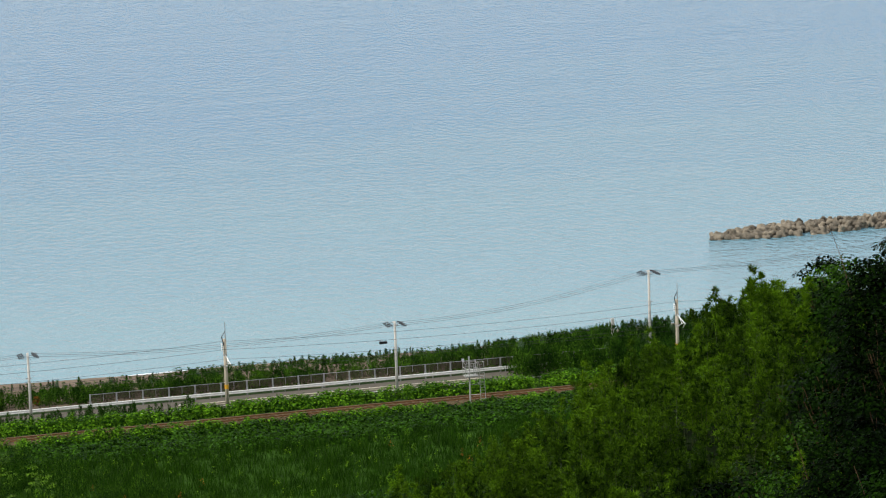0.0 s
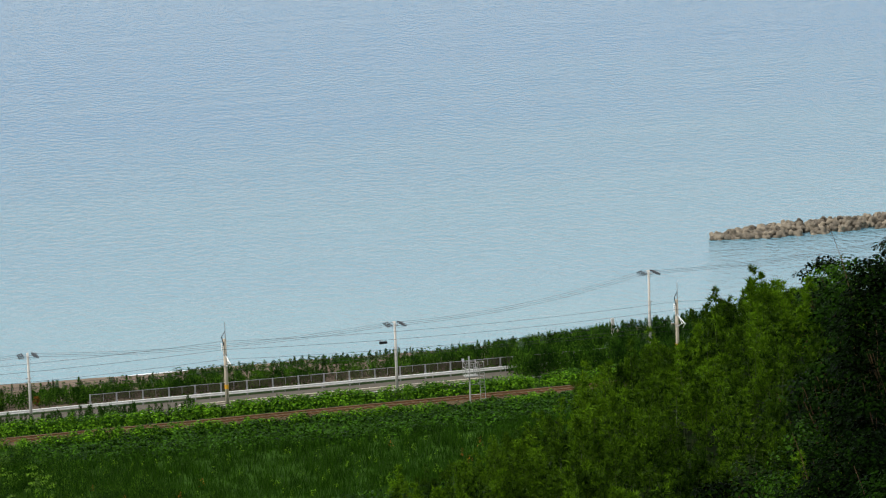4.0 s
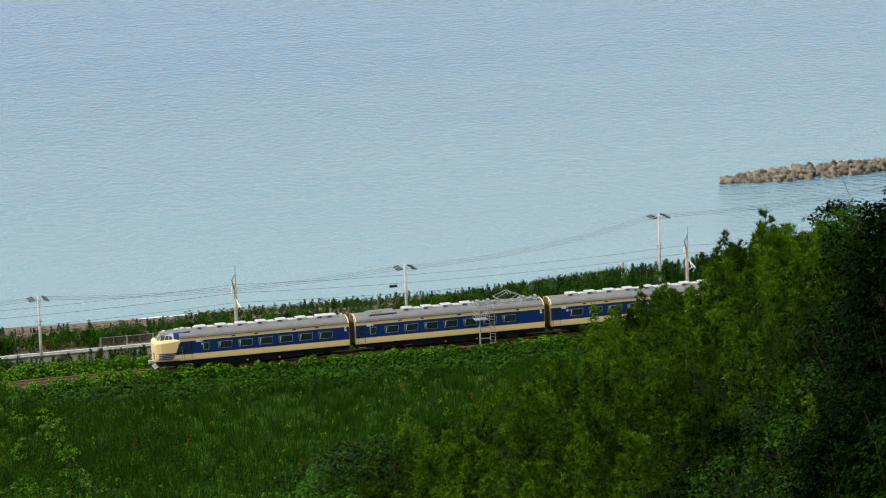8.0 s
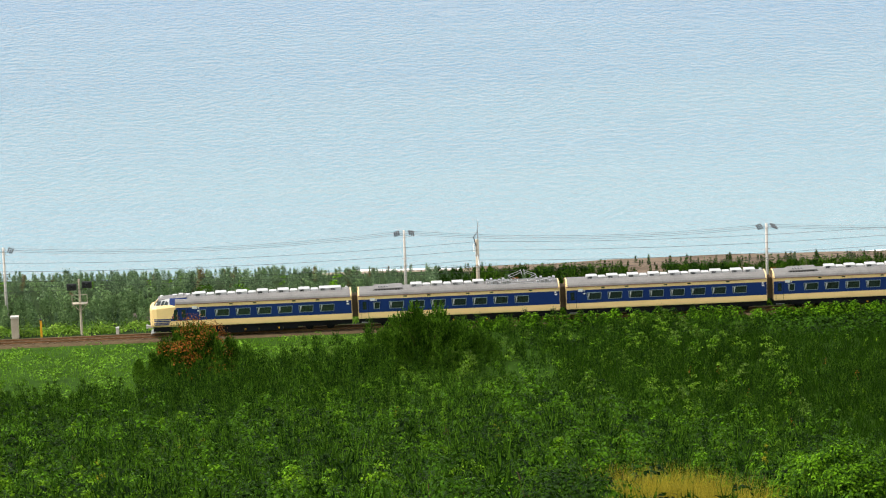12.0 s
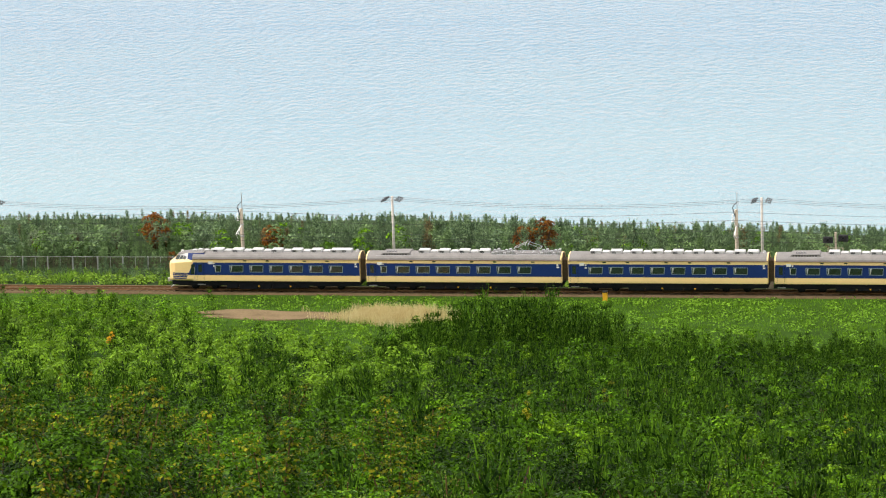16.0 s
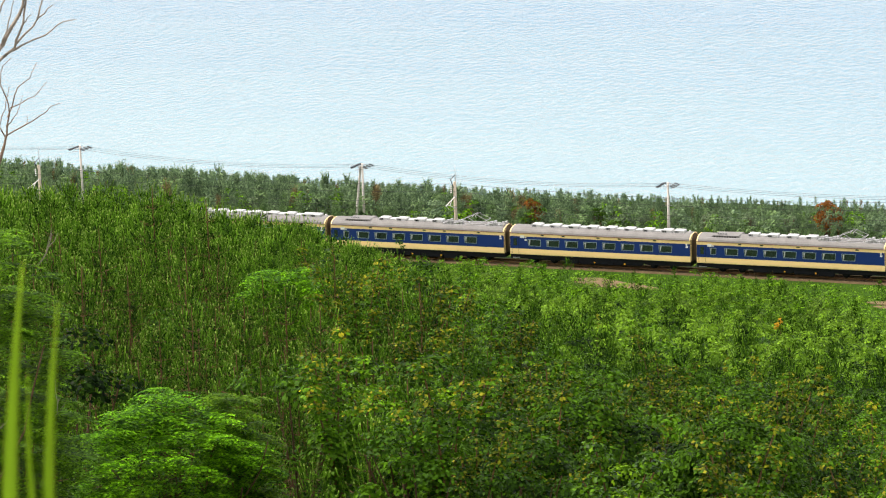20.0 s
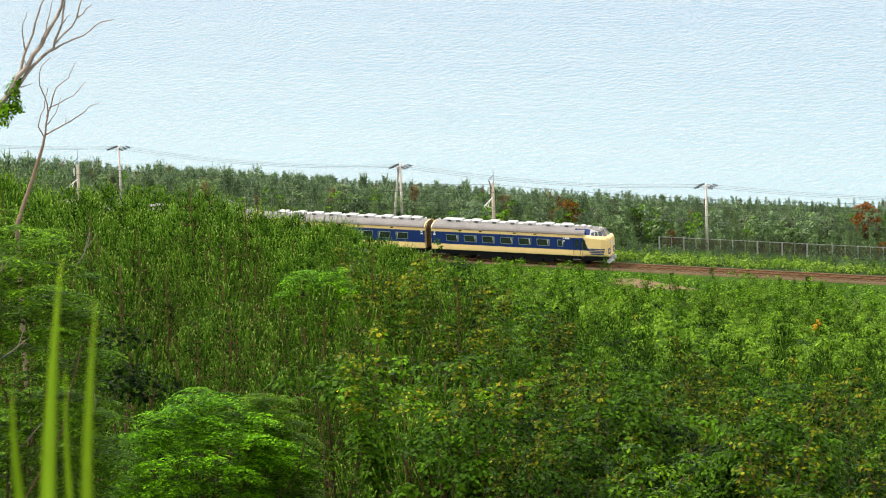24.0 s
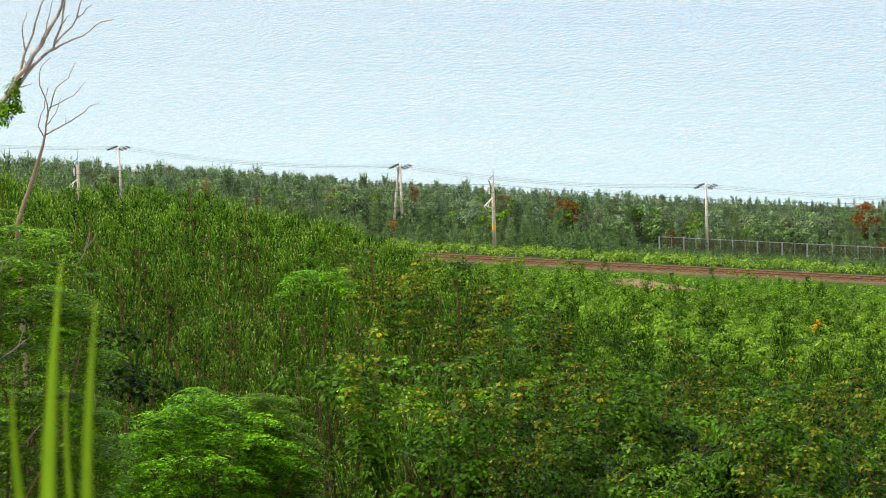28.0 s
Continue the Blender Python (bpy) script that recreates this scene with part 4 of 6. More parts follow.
build_dune()
guard_rail(60.0, 92.5, 340.6, 0.0, "beam", "long beige corrugated guard rail beside the road")
guard_rail(28.0, 108.0, 345.1, -0.02, "paint_white", "white corrugated guard rail on the seaward kerb")
mesh_fence(52.0, 108.0, 345.4, 0.5, 1.2)
mesh_fence(-119.0, -84.0, 343.4, -0.1, 1.05, 17)


# ---- small line-side things ----
def signal_platform(x, y):
    p = thing("signal_mast", "white signal mast with railed platform and caged ladder", "signal mast")
    p.matrix_basis = pose(x, y, 0)
    part("mast", Geo().tube((0, 0, -1.2), (0, 0, 4.9), 0.09, 0.08, 10), "mast_paint", p)
    part("foot", Geo().box(-0.16, 0.16, -0.16, 0.16, -1.2, 0.15), "pale", p, "concrete foot")
    part("deck", Geo().box(-0.55, 0.75, -0.5, 0.5, 2.85, 2.95), "mast_paint", p, "white platform deck")
    for z in (3.35, 3.75, 4.25):
        g = Geo().path([(-0.55, -0.5, z), (0.75, -0.5, z), (0.75, 0.5, z), (-0.55, 0.5, z), (-0.55, -0.5, z)], 0.03, n=5)
        part("rail", g, "mast_paint", p)
    for a in (-0.55, -0.1, 0.32, 0.75):
        for b in (-0.5, 0.5):
            part("baluster", Geo().tube((a, b, 2.9), (a, b, 4.25), 0.028, n=5), "mast_paint", p)
    for a in (0.95, 1.45):
        part("ladder_stile", Geo().tube((a + 0.1, -0.3, -0.1), (a, -0.3, 4.3), 0.03, n=5), "mast_paint", p)
    for k in range(14):
        part("rung", Geo().tube((0.95, -0.3, 0.15 + 0.3 * k), (1.5, -0.3, 0.15 + 0.3 * k), 0.018, n=5), "mast_paint", p)
    for z in (2.0, 2.7, 3.4, 4.2):
        g = Geo().path([(0.95, -0.3, z), (0.9, 0.35, z), (1.2, 0.6, z), (1.5, 0.35, z), (1.45, -0.3, z)], 0.022, n=4)
        part("cage_hoop", g, "mast_paint", p)
    part("brace", Geo().tube((0, 0, 0.9), (1.0, -0.3, 0.9), 0.03).tube((0, 0, 2.0), (1.0, -0.3, 2.0), 0.03), "mast_paint", p)
    part("lamp", Geo().box(-0.75, -0.55, -0.1, 0.1, 4.4, 4.7), "unit", p, "small lamp housing")
    return p


def colour_light_signal(x, y):
    p = thing("railway_signal", "beige railway signal mast with two dark signal heads", "railway signal")
    p.matrix_basis = pose(x, y, 0)
    part("mast", Geo().tube((0, 0, -0.8), (0, 0, 5.4), 0.13, 0.11, 10), "concrete", p)
    for s in (-0.75, 0.75):
        h = part("signal_head", Geo().box(s - 0.5, s + 0.5, -0.12, 0.08, 4.35 + 0.12 * s, 5.05 + 0.12 * s), "black", p, "black signal head", bevel=0.08)
        part("hood", Geo().tube((s, -0.12, 4.75 + 0.12 * s), (s, -0.4, 4.75 + 0.12 * s), 0.14, n=10, caps=False), "black", h)
    part("platform", Geo().box(-0.75, 0.75, -0.45, 0.35, 2.9, 2.98), "concrete", p, "small service platform")
    for a in (-0.75, 0.0, 0.75):
        part("baluster", Geo().tube((a, -0.45, 2.95), (a, -0.45, 3.9), 0.03, n=5), "concrete", p)
    part("rail", Geo().tube((-0.75, -0.45, 3.9), (0.75, -0.45, 3.9), 0.03, n=5), "concrete", p)
    part("brace", Geo().tube((0.7, -0.4, 2.9), (0.1, 0, 2.2), 0.04).tube((-0.7, -0.4, 2.9), (-0.1, 0, 2.2), 0.04), "concrete", p)


def marker_post(x, y, h, w, mat, label):
    p = thing("marker_post", label, "marker post", pose(x, y, 0), "marker posts")
    part("post", Geo().box(-w / 2, w / 2, -w / 2, w / 2, -0.9, h), mat, p, bevel=0.03)
    part("cap", Geo().box(-w / 2 - 0.015, w / 2 + 0.015, -w / 2 - 0.015, w / 2 + 0.015, h - 0.1, h + 0.02), "black" if mat == "yellow" else "paint_white", p)


signal_platform(88.6, 330.6)
colour_light_signal(-24.2, 336.6)
c = thing("relay_cabinet", "beige concrete relay cabinet beside the track", "cabinet", pose(-30.8, 336.6, 0))
part("body", Geo().box(-0.36, 0.36, -0.35, 0.35, -0.9, 1.75), "concrete", c, bevel=0.03)
part("lid", Geo().box(-0.42, 0.42, -0.4, 0.4, 1.75, 1.9), "pale", c, "pale overhanging lid")
marker_post(-46.6, 330.3, 0.7, 0.46, "yellow", "short yellow marker post beside the track")
marker_post(-28.2, 336.4, 1.5, 0.2, "yellow", "slim yellow and black marker by the cabinet")
marker_post(-20.6, 336.0, 0.45, 0.3, "pale", "low pale marker stone by the track")
marker_post(69.5, 338.2, 0.6, 0.18, "red", "small red and white marker beside the road")
marker_post(111.0, 353.0, 2.8, 0.3, "pale", "plain grey concrete post among the pines")
# raking stay of the double pole
stay = thing("raking_pole", "pale concrete stay pole leaning on a utility pole", "pole", pose(-151.8, 347.0, 0))
part("shaft", Geo().tube((0, 0, -1.0), (1.0, 0, 6.9), 0.16, 0.12, 10), "pale", stay)
part("clamp", Geo().tube((0.9, 0, 6.3), (0.97, 0, 6.7), 0.17, 0.16, 10), "galvanised", stay)


# ---- breakwater ----
def tetrapod_geo(size):
    """Four blunt tapered legs that meet in the middle."""
    bm = bmesh.new()
    for d in (Vector((0, 0, 1)), Vector((0.943, 0, -0.333)), Vector((-0.471, 0.816, -0.333)), Vector((-0.471, -0.816, -0.333))):
        m = Matrix.Translation(d * size * 0.27) @ d.to_track_quat("Z", "Y").to_matrix().to_4x4()
        bmesh.ops.create_cone(bm, cap_ends=True, segments=12, radius1=size * 0.33, radius2=size * 0.20, depth=size * 0.56, matrix=m)
        m = Matrix.Translation(d * size * 0.56) @ d.to_track_quat("Z", "Y").to_matrix().to_4x4()
        bmesh.ops.create_cone(bm, cap_ends=True, segments=12, radius1=size * 0.19, radius2=size * 0.12, depth=size * 0.07, matrix=m)
    me = bpy.data.meshes.new("tetrapod")
    bm.to_mesh(me)
    bm.free()
    me.materials.append(M["rock"])
    return me


TETRA = tetrapod_geo(1.35)
rt = random.Random(4)
BREAK_X0, BREAK_X1 = 151.6, 188.0
for i in range(300):
    u = i / 300
    x = BREAK_X0 + (BREAK_X1 - BREAK_X0) * u + rt.uniform(-0.4, 0.4)
    q = rt.uniform(-1, 1)
    half = 0.9 + 2.7 * min(1, (x - BREAK_X0) / 8)
    y = 436.2 + 0.04 * (x - BREAK_X0) + q * half
    z = -5.15 + max(0, 1 - abs(q) ** 1.8) * min(0.8, 0.1 + 0.06 * (x - BREAK_X0)) + rt.uniform(-0.25, 0.25)
    ob = new("tetrapod", TETRA)
    ob.matrix_basis = Matrix.Translation((x, y, z)) @ Euler((rt.uniform(0, 6.28), rt.uniform(0, 6.28), rt.uniform(0, 6.28))).to_matrix().to_4x4()
    tagged(ob, "weathered brown concrete tetrapod heaped on the breakwater", "tetrapod", "breakwater blocks")


# ---- surf along the beach ----
def build_surf():
    xs = np.arange(4, 175, 1.2)
    for k, (off, wid) in enumerate(((0.3, 0.9), (3.2, 0.5))):
        a = shore_y(xs) + off + 0.7 * np.sin(xs * 0.11 + k) + rng.normal(0, 0.12, len(xs))
        w = wid * np.clip(0.55 + 0.6 * np.sin(xs * 0.07 + 2 * k) + 0.4 * np.sin(xs * 0.23) + rng.normal(0, 0.12, len(xs)), 0.05, 1.6)
        g = Geo()
        n = len(xs)
        g.v = [Vector((x, y - d, -4.985 + 0.05 * k)) for x, y, d in zip(xs, a, w)] + [Vector((x, y + d, -4.985 + 0.05 * k)) for x, y, d in zip(xs, a, w)]
        g.v += [v - Vector((0, 0, 0.02)) for v in g.v[:n]]
        g.f = [(i, i + 1, n + i + 1, n + i) for i in range(n - 1)] + [(i, 2 * n + i, 2 * n + i + 1, i + 1) for i in range(n - 1)]
        tagged(part("surf_line", g, "foam"), "thin white line of foam along the beach", "surf", kind="structure")


build_surf()

# ---- plants ----
def sphere_dirs(n, low=-0.3):
    z = rng.uniform(low, 1, n)
    a = rng.uniform(0, 2 * np.pi, n)
    s = np.sqrt(np.maximum(0, 1 - z * z))
    return np.stack([s * np.cos(a), s * np.sin(a), z], 1)


def pine_crown(h, whorls, arms, shoots, needles, nlen=0.10, nwid=0.018, slen=0.5, swid=0.06, old=12, fat=1.7, rods=2, spread=0.30, bud=0.05):
    """Young pine: a leader with whorls of arms that bend up into bristly candles with pale buds, over dark older needles."""
    at, up, mid = [], [], []
    for k in range(whorls):
        t = k / max(1, whorls - 1)
        z = h * (0.10 + 0.74 * t)
        reach = (spread * (h - z) + 0.10) * rng.uniform(0.8, 1.2)
        for a in range(arms):
            w = 2 * np.pi * (a + rng.uniform(-0.25, 0.25)) / arms + k
            mid.append((math.cos(w) * reach * 0.5, math.sin(w) * reach * 0.5, z + 0.03))
            for s in range(shoots):
                q = (1.0, 0.62, 0.4)[s] * rng.uniform(0.85, 1.0)
                side = rng.normal(0, 0.04 + 0.05 * s)
                at.append((math.cos(w) * reach * q - math.sin(w) * side, math.sin(w) * reach * q + math.cos(w) * side, z + 0.30 * reach * q * q + rng.uniform(-0.04, 0.06)))
                up.append((math.cos(w) * 0.30, math.sin(w) * 0.30, 1.0))
    at += [(0, 0, h * 0.80), (0.02, 0, h * 0.70)]
    up += [(0, 0, 1), (0.1, 0.1, 1)]
    at, mid = np.array(at), np.array(mid)
    up = unit(np.array(up) + rng.normal(0, 0.09, (len(at), 3)))
    n = len(at)
    cl = slen * rng.uniform(0.5, 1.2, n)
    cl[-2] = h * 0.22
    rod = [blades(at - up * 0.05, up, cl, swid) for _ in range(rods)]
    if rods > 1:
        rod.append(blades(at + up * cl[:, None], -up, cl * 0.95, swid * 0.8))
    rod = np.concatenate(rod)
    tips = blades(at + up * (cl * 0.97)[:, None], up, bud, bud * 0.75)
    along = rng.uniform(-0.1, 0.92, (n * needles, 1)) * np.repeat(cl, needles)[:, None]
    base = np.repeat(at, needles, 0) + np.repeat(up, needles, 0) * along
    d = np.repeat(up, needles, 0) + unit(rng.normal(0, 1, (n * needles, 3))) * 0.8
    nd = blades(base, d, nlen * rng.uniform(0.7, 1.2, n * needles), nwid)
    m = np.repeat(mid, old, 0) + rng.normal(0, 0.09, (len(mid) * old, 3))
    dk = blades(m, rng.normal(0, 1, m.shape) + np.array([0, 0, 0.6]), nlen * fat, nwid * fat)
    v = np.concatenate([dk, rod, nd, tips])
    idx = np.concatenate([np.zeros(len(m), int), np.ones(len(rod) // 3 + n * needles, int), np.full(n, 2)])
    return v, idx


def pine_trunk(h, whorls=7, spread=0.30):
    g = Geo().path([(0, 0, -0.5), (0.02, 0.01, h * 0.4), (-0.01, 0.02, h * 0.75), (0, 0, h)], 0.036, 0.010, 6)
    for k in range(whorls):
        z = h * (0.10 + 0.74 * k / (whorls - 1))
        r = spread * (h - z) + 0.1
        for a in range(5):
            w = 2 * math.pi * a / 5 + k
            g.tube((0, 0, z), (math.cos(w) * r, math.sin(w) * r, z + 0.30 * r), 0.010, 0.006, 3, caps=False)
    return g


def shrub_crown(radius, h, clumps, per, size, spread=1.0, flat=0.75, base=0.3):
    """Broadleaf bush: leafy sprays set over an uneven dome, with dark gaps between them."""
    out = []
    for _ in range(clumps):
        a, q = rng.uniform(0, 2 * np.pi), math.sqrt(rng.uniform(0, 1)) * spread
        cr = radius * rng.uniform(0.20, 0.40)
        dome = base + (0.95 - base) * math.sqrt(max(0.0, 1 - q * q))
        c = np.array([math.cos(a) * q * radius * 0.8, math.sin(a) * q * radius * 0.8, h * dome * rng.uniform(0.72, 1.06) - (0.3 * h * rng.uniform(0, 1) if q > 0.6 else 0)])
        d = sphere_dirs(per, -0.1)
        p = c + d * cr * np.array([1, 1, flat * 0.8]) * np.sqrt(rng.uniform(0.45, 1.1, (per, 1)))
        out.append(leaves(p, d * 0.8 + np.array([0, 0, 0.6]), size, size * 0.62))
    return np.concatenate(out)


def tree_crown(w, h, sprays, per, size, low=0.05):
    """A full crown: flat leafy sprays in tiers all over an uneven ellipsoid."""
    out = []
    mid, half = h * (1 + low) / 2, h * (1 - low) / 2
    for d0 in sphere_dirs(sprays, -0.95):
        c = np.array([0, 0, mid]) + d0 * np.array([w, w, half]) * rng.uniform(0.72, 1.0)
        r = min(w * 0.4, 0.9) * rng.uniform(0.45, 1.0)
        a, q = rng.uniform(0, 6.283, per), np.sqrt(rng.uniform(0, 1, per))
        p = c + np.column_stack([np.cos(a) * q * r, np.sin(a) * q * r, rng.normal(0, 0.07, per) * r - 0.45 * r * q * q])
        out.append(leaves(p, np.column_stack([np.cos(a) * q, np.sin(a) * q, np.full(per, 0.9)]) + d0 * 0.5 + rng.normal(0, 0.3, (per, 3)), size, size * 0.55))
    return np.concatenate(out)


def frond_crown(w, h, sprays, fronds, leaflet, low=0.05):
    """A crown in flat tiers: each spray is a fan of feathery compound leaves that arch outward and hang at their ends."""
    mid, half = h * (1 + low) / 2, h * (1 - low) / 2
    d0 = sphere_dirs(sprays, -0.8)
    c = np.array([0, 0, mid]) + d0 * np.array([w, w, half]) * rng.uniform(0.62, 1.0, (sprays, 1))
    c = np.repeat(c, fronds, 0)
    a = rng.uniform(0, 6.283, len(c))
    out = np.column_stack([np.cos(a), np.sin(a), np.zeros(len(c))]) + np.repeat(d0, fronds, 0) * np.array([0.7, 0.7, 0.0])
    out = unit(out)
    length = leaflet * rng.uniform(3.6, 6.0, len(c))
    rows = []
    for k in range(7):
        t = (k + 0.6) / 7
        p = c + out * (length * t)[:, None] + np.column_stack([np.zeros((len(c), 2)), length * (0.30 * t - 0.5 * t * t)])
        for s in (-1, 1):
            side = np.cross(out, (0, 0, 1.0)) * s
            tip = unit(side + out * 0.5 + rng.normal(0, 0.12, out.shape)) * (leaflet * (1.15 - 0.6 * abs(t - 0.4)))
            wide = out * leaflet * 0.27
            rows.append(np.stack([p, p + tip * 0.5 + wide, p + tip - np.array([0, 0, leaflet * 0.15]), p + tip * 0.5 - wide], 1))
    return np.concatenate(rows).reshape(-1, 3)


def shrub_stems(radius, h):
    g = Geo()
    for k in range(5):
        a = k * 1.3
        g.path([(0, 0, -0.4), (math.cos(a) * radius * 0.3, math.sin(a) * radius * 0.3, h * 0.4), (math.cos(a) * radius * 0.55, math.sin(a) * radius * 0.55, h * 0.8)], 0.04, 0.012, 5)
    return g


def bamboo_crown(h, culms, tufts, per):
    """Leaning bamboo culms, each ending in a tapering plume of narrow leaves."""
    out, stems = [], []
    for _ in range(culms):
        bx, by = rng.normal(0, 0.5, 2)
        lx, ly = rng.normal(0, 0.55, 2)
        top = h * rng.uniform(0.72, 1.12)
        stems.append(Geo().path([(bx, by, -0.5), (bx + lx * 0.3, by + ly * 0.3, top * 0.6), (bx + lx, by + ly, top * 0.96)], 0.014, 0.005, 4))
        t = 1 - 0.62 * rng.uniform(0, 1, tufts) ** 1.3
        wide = 0.42 * (1.03 - t) ** 0.6 + 0.03
        c = np.stack([bx + lx * t * t + rng.normal(0, 1, tufts) * wide, by + ly * t * t + rng.normal(0, 1, tufts) * wide, top * t], 1)
        p = np.repeat(c, per, 0)
        d = unit(rng.normal(0, 1, p.shape) + np.array([0, 0, 0.9]))
        out.append(blades(p, d, rng.uniform(0.16, 0.32, len(p)), 0.05))
    return np.concatenate(out), stems


def plant(name, label, category, group, trunk, trunk_mat, verts, mats, index=None, trunk_name="trunk", k=4):
    ob = thing(name, label, category, group=group)
    if trunk is not None:
        part(trunk_name, trunk, trunk_mat, ob)
    cr = new("crown", leaf_mesh("crown", verts, mats, index, k))
    cr.parent = ob
    return ob


def placed(verts, xyz, turn, scale):
    """Copies of a plant's quads, turned, scaled and set at each place, as one array."""
    c, s = np.cos(turn), np.sin(turn)
    out = np.empty((len(xyz), len(verts), 3), np.float32)
    out[:, :, 0] = (verts[None, :, 0] * c[:, None] - verts[None, :, 1] * s[:, None]) * scale[:, None] + xyz[:, 0, None]
    out[:, :, 1] = (verts[None, :, 0] * s[:, None] + verts[None, :, 1] * c[:, None]) * scale[:, None] + xyz[:, 1, None]
    out[:, :, 2] = verts[None, :, 2] * scale[:, None] + xyz[:, 2, None]
    return out.reshape(-1, 3)


def scatter(az0, az1, r0, r1, step, jitter=0.5):
    """Uneven places on the hillside between two bearings and two ranges."""
    pts = []
    r = r0
    while r < r1:
        gap = step(r) if callable(step) else step
        n = max(1, int(radians(az1 - az0) * r / gap))
        a = np.radians(az0 + (np.arange(n) + rng.uniform(-jitter, jitter, n) + 0.5) * (az1 - az0) / n)
        q = r + rng.uniform(-jitter, jitter, n) * gap
        pts.append(np.stack([np.sin(a) * q, np.cos(a) * q], 1))
        r += gap
    p = np.concatenate(pts)
    return np.column_stack([p, ground_z(p[:, 0], p[:, 1])])


def bearing(p):
    return np.degrees(np.arctan2(p[:, 0], p[:, 1])), np.hypot(p[:, 0], p[:, 1])


def patches(p, size, seed):
    """A smooth random field from 0 to 1 over the plan, for patches of one kind of plant."""
    k = seed * 12.9
    x, y = p[:, 0] / size, p[:, 1] / size
    return 0.5 + 0.25 * (np.sin(x * 1.7 + k) * np.cos(y * 1.3 - k) + np.sin(x * 0.6 - y * 0.9 + 2 * k)) 


def room(p):
    """Height that a plant may have at each spot without rising over the skyline."""
    az, r = bearing(p)
    el = np.where(az > 10, np.interp(az, *SPUR_LINE), np.where(az < -15.3, np.interp(az, *SKYLINE), 0.0))
    return EYE.z + r * np.tan(np.radians(el + rng.normal(0, 0.07, len(p)))) - p[:, 2]


# trees that stand free: bearing, range, half width and the depth kept clear before them
CLEARINGS = ((-27.0, 60, 1.9, 9), (-25.8, 61, 0.8, 9), (-24.9, 98, 1.2, 7), (-30.2, 45, 1.4, 10), (6.1, 134, 2.6, 13), (8.7, 143, 2.6, 14))


def clear(p):
    """Drops the spots that would hide the trees that stand free."""
    az, r = bearing(p)
    keep = np.ones(len(p), bool)
    for a, q, w, d in CLEARINGS:
        keep &= ~((np.abs(np.radians(az - a)) * r < w) & (r > q - d) & (r < q + 0.8))
    return p[keep]


def set_out(models, spots, lo=0.8, hi=1.2, tall=0.0):
    """Sets a copy of one of the models at each spot; the models themselves take the first ones."""
    most = room(spots) if tall else None
    for i, s in enumerate(spots):
        m = Matrix.Translation(s) @ Matrix.Rotation(rng.uniform(0, 6.283), 4, "Z")
        ob = models[i] if i < len(models) else copy_thing(models[int(rng.integers(len(models)))], m)
        k = rng.uniform(lo, hi)
        if tall:
            k = min(k, max(0.3, most[i] / tall))
        ob.matrix_basis = m @ Matrix.Diagonal((k, k, k * rng.uniform(0.9, 1.1), 1))


# -- the hillside below the camera --
hill = scatter(-32.5, 12.5, 60, 312, lambda r: 1.25 + r / 120)
az, rr = bearing(hill)
keep = hill[:, 1] < np.interp(az, *FOOT) + 1.5
hill, az, rr = hill[keep], az[keep], rr[keep]
pine_share = np.clip(0.42 + 0.6 * smooth01(-21.5, -24, az) * smooth01(60, 78, rr) - 0.4 * smooth01(-25, -20, az) * smooth01(-12, -16, az) * smooth01(190, 110, rr)
                     + 0.8 * (patches(hill, 14, 1) - 0.5), 0.03, 0.97)
pine_share = pine_share * (1 - 0.35 * smooth01(-12, -15, az) * smooth01(150, 185, rr))
is_pine = rng.uniform(0, 1, len(hill)) < pine_share
more = scatter(-32.5, -22, 80, 175, 1.5)
az2, rr2 = bearing(more)
more = more[rng.uniform(0, 1, len(more)) < smooth01(-22, -25, az2)]
pines_p, shrubs_p = clear(np.concatenate([hill[is_pine], more])), clear(hill[~is_pine])
pines_p = pines_p[room(pines_p) > 0.9]
shrubs_p = shrubs_p[room(shrubs_p) > 0.8]

PINE_H = (2.6, 3.0, 3.4, 3.8, 2.9, 3.3)
pine_models, pine_arrays, mid_arrays = [], [], []
for h in PINE_H:
    v, idx = pine_crown(h, 8, 5, 2, 9, nlen=0.075, nwid=0.016, slen=0.46, swid=0.032, old=18, bud=0.06)
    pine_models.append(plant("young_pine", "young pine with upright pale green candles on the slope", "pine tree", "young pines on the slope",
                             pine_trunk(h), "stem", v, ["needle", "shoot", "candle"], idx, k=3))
    mid_arrays.append(pine_crown(h, 8, 5, 2, 2, nlen=0.10, nwid=0.026, slen=0.46, swid=0.036, bud=0.06, old=9, fat=1.8))
    pine_arrays.append(pine_crown(h, 6, 4, 2, 1, nlen=0.16, nwid=0.04, slen=0.6, swid=0.065, old=5, fat=2.0, rods=1))
paz, pr = bearing(pines_p)
order = np.argsort(pr + rng.uniform(0, 20, len(pines_p)) + 45 * smooth01(-22, -17, paz))
pines_p = pines_p[order]
near_pines, far_pines = pines_p[:300], pines_p[300:]
set_out(pine_models, near_pines, 0.7, 1.15, 3.5)
pick = rng.integers(0, 6, len(far_pines))
far_az, far_r = bearing(far_pines)
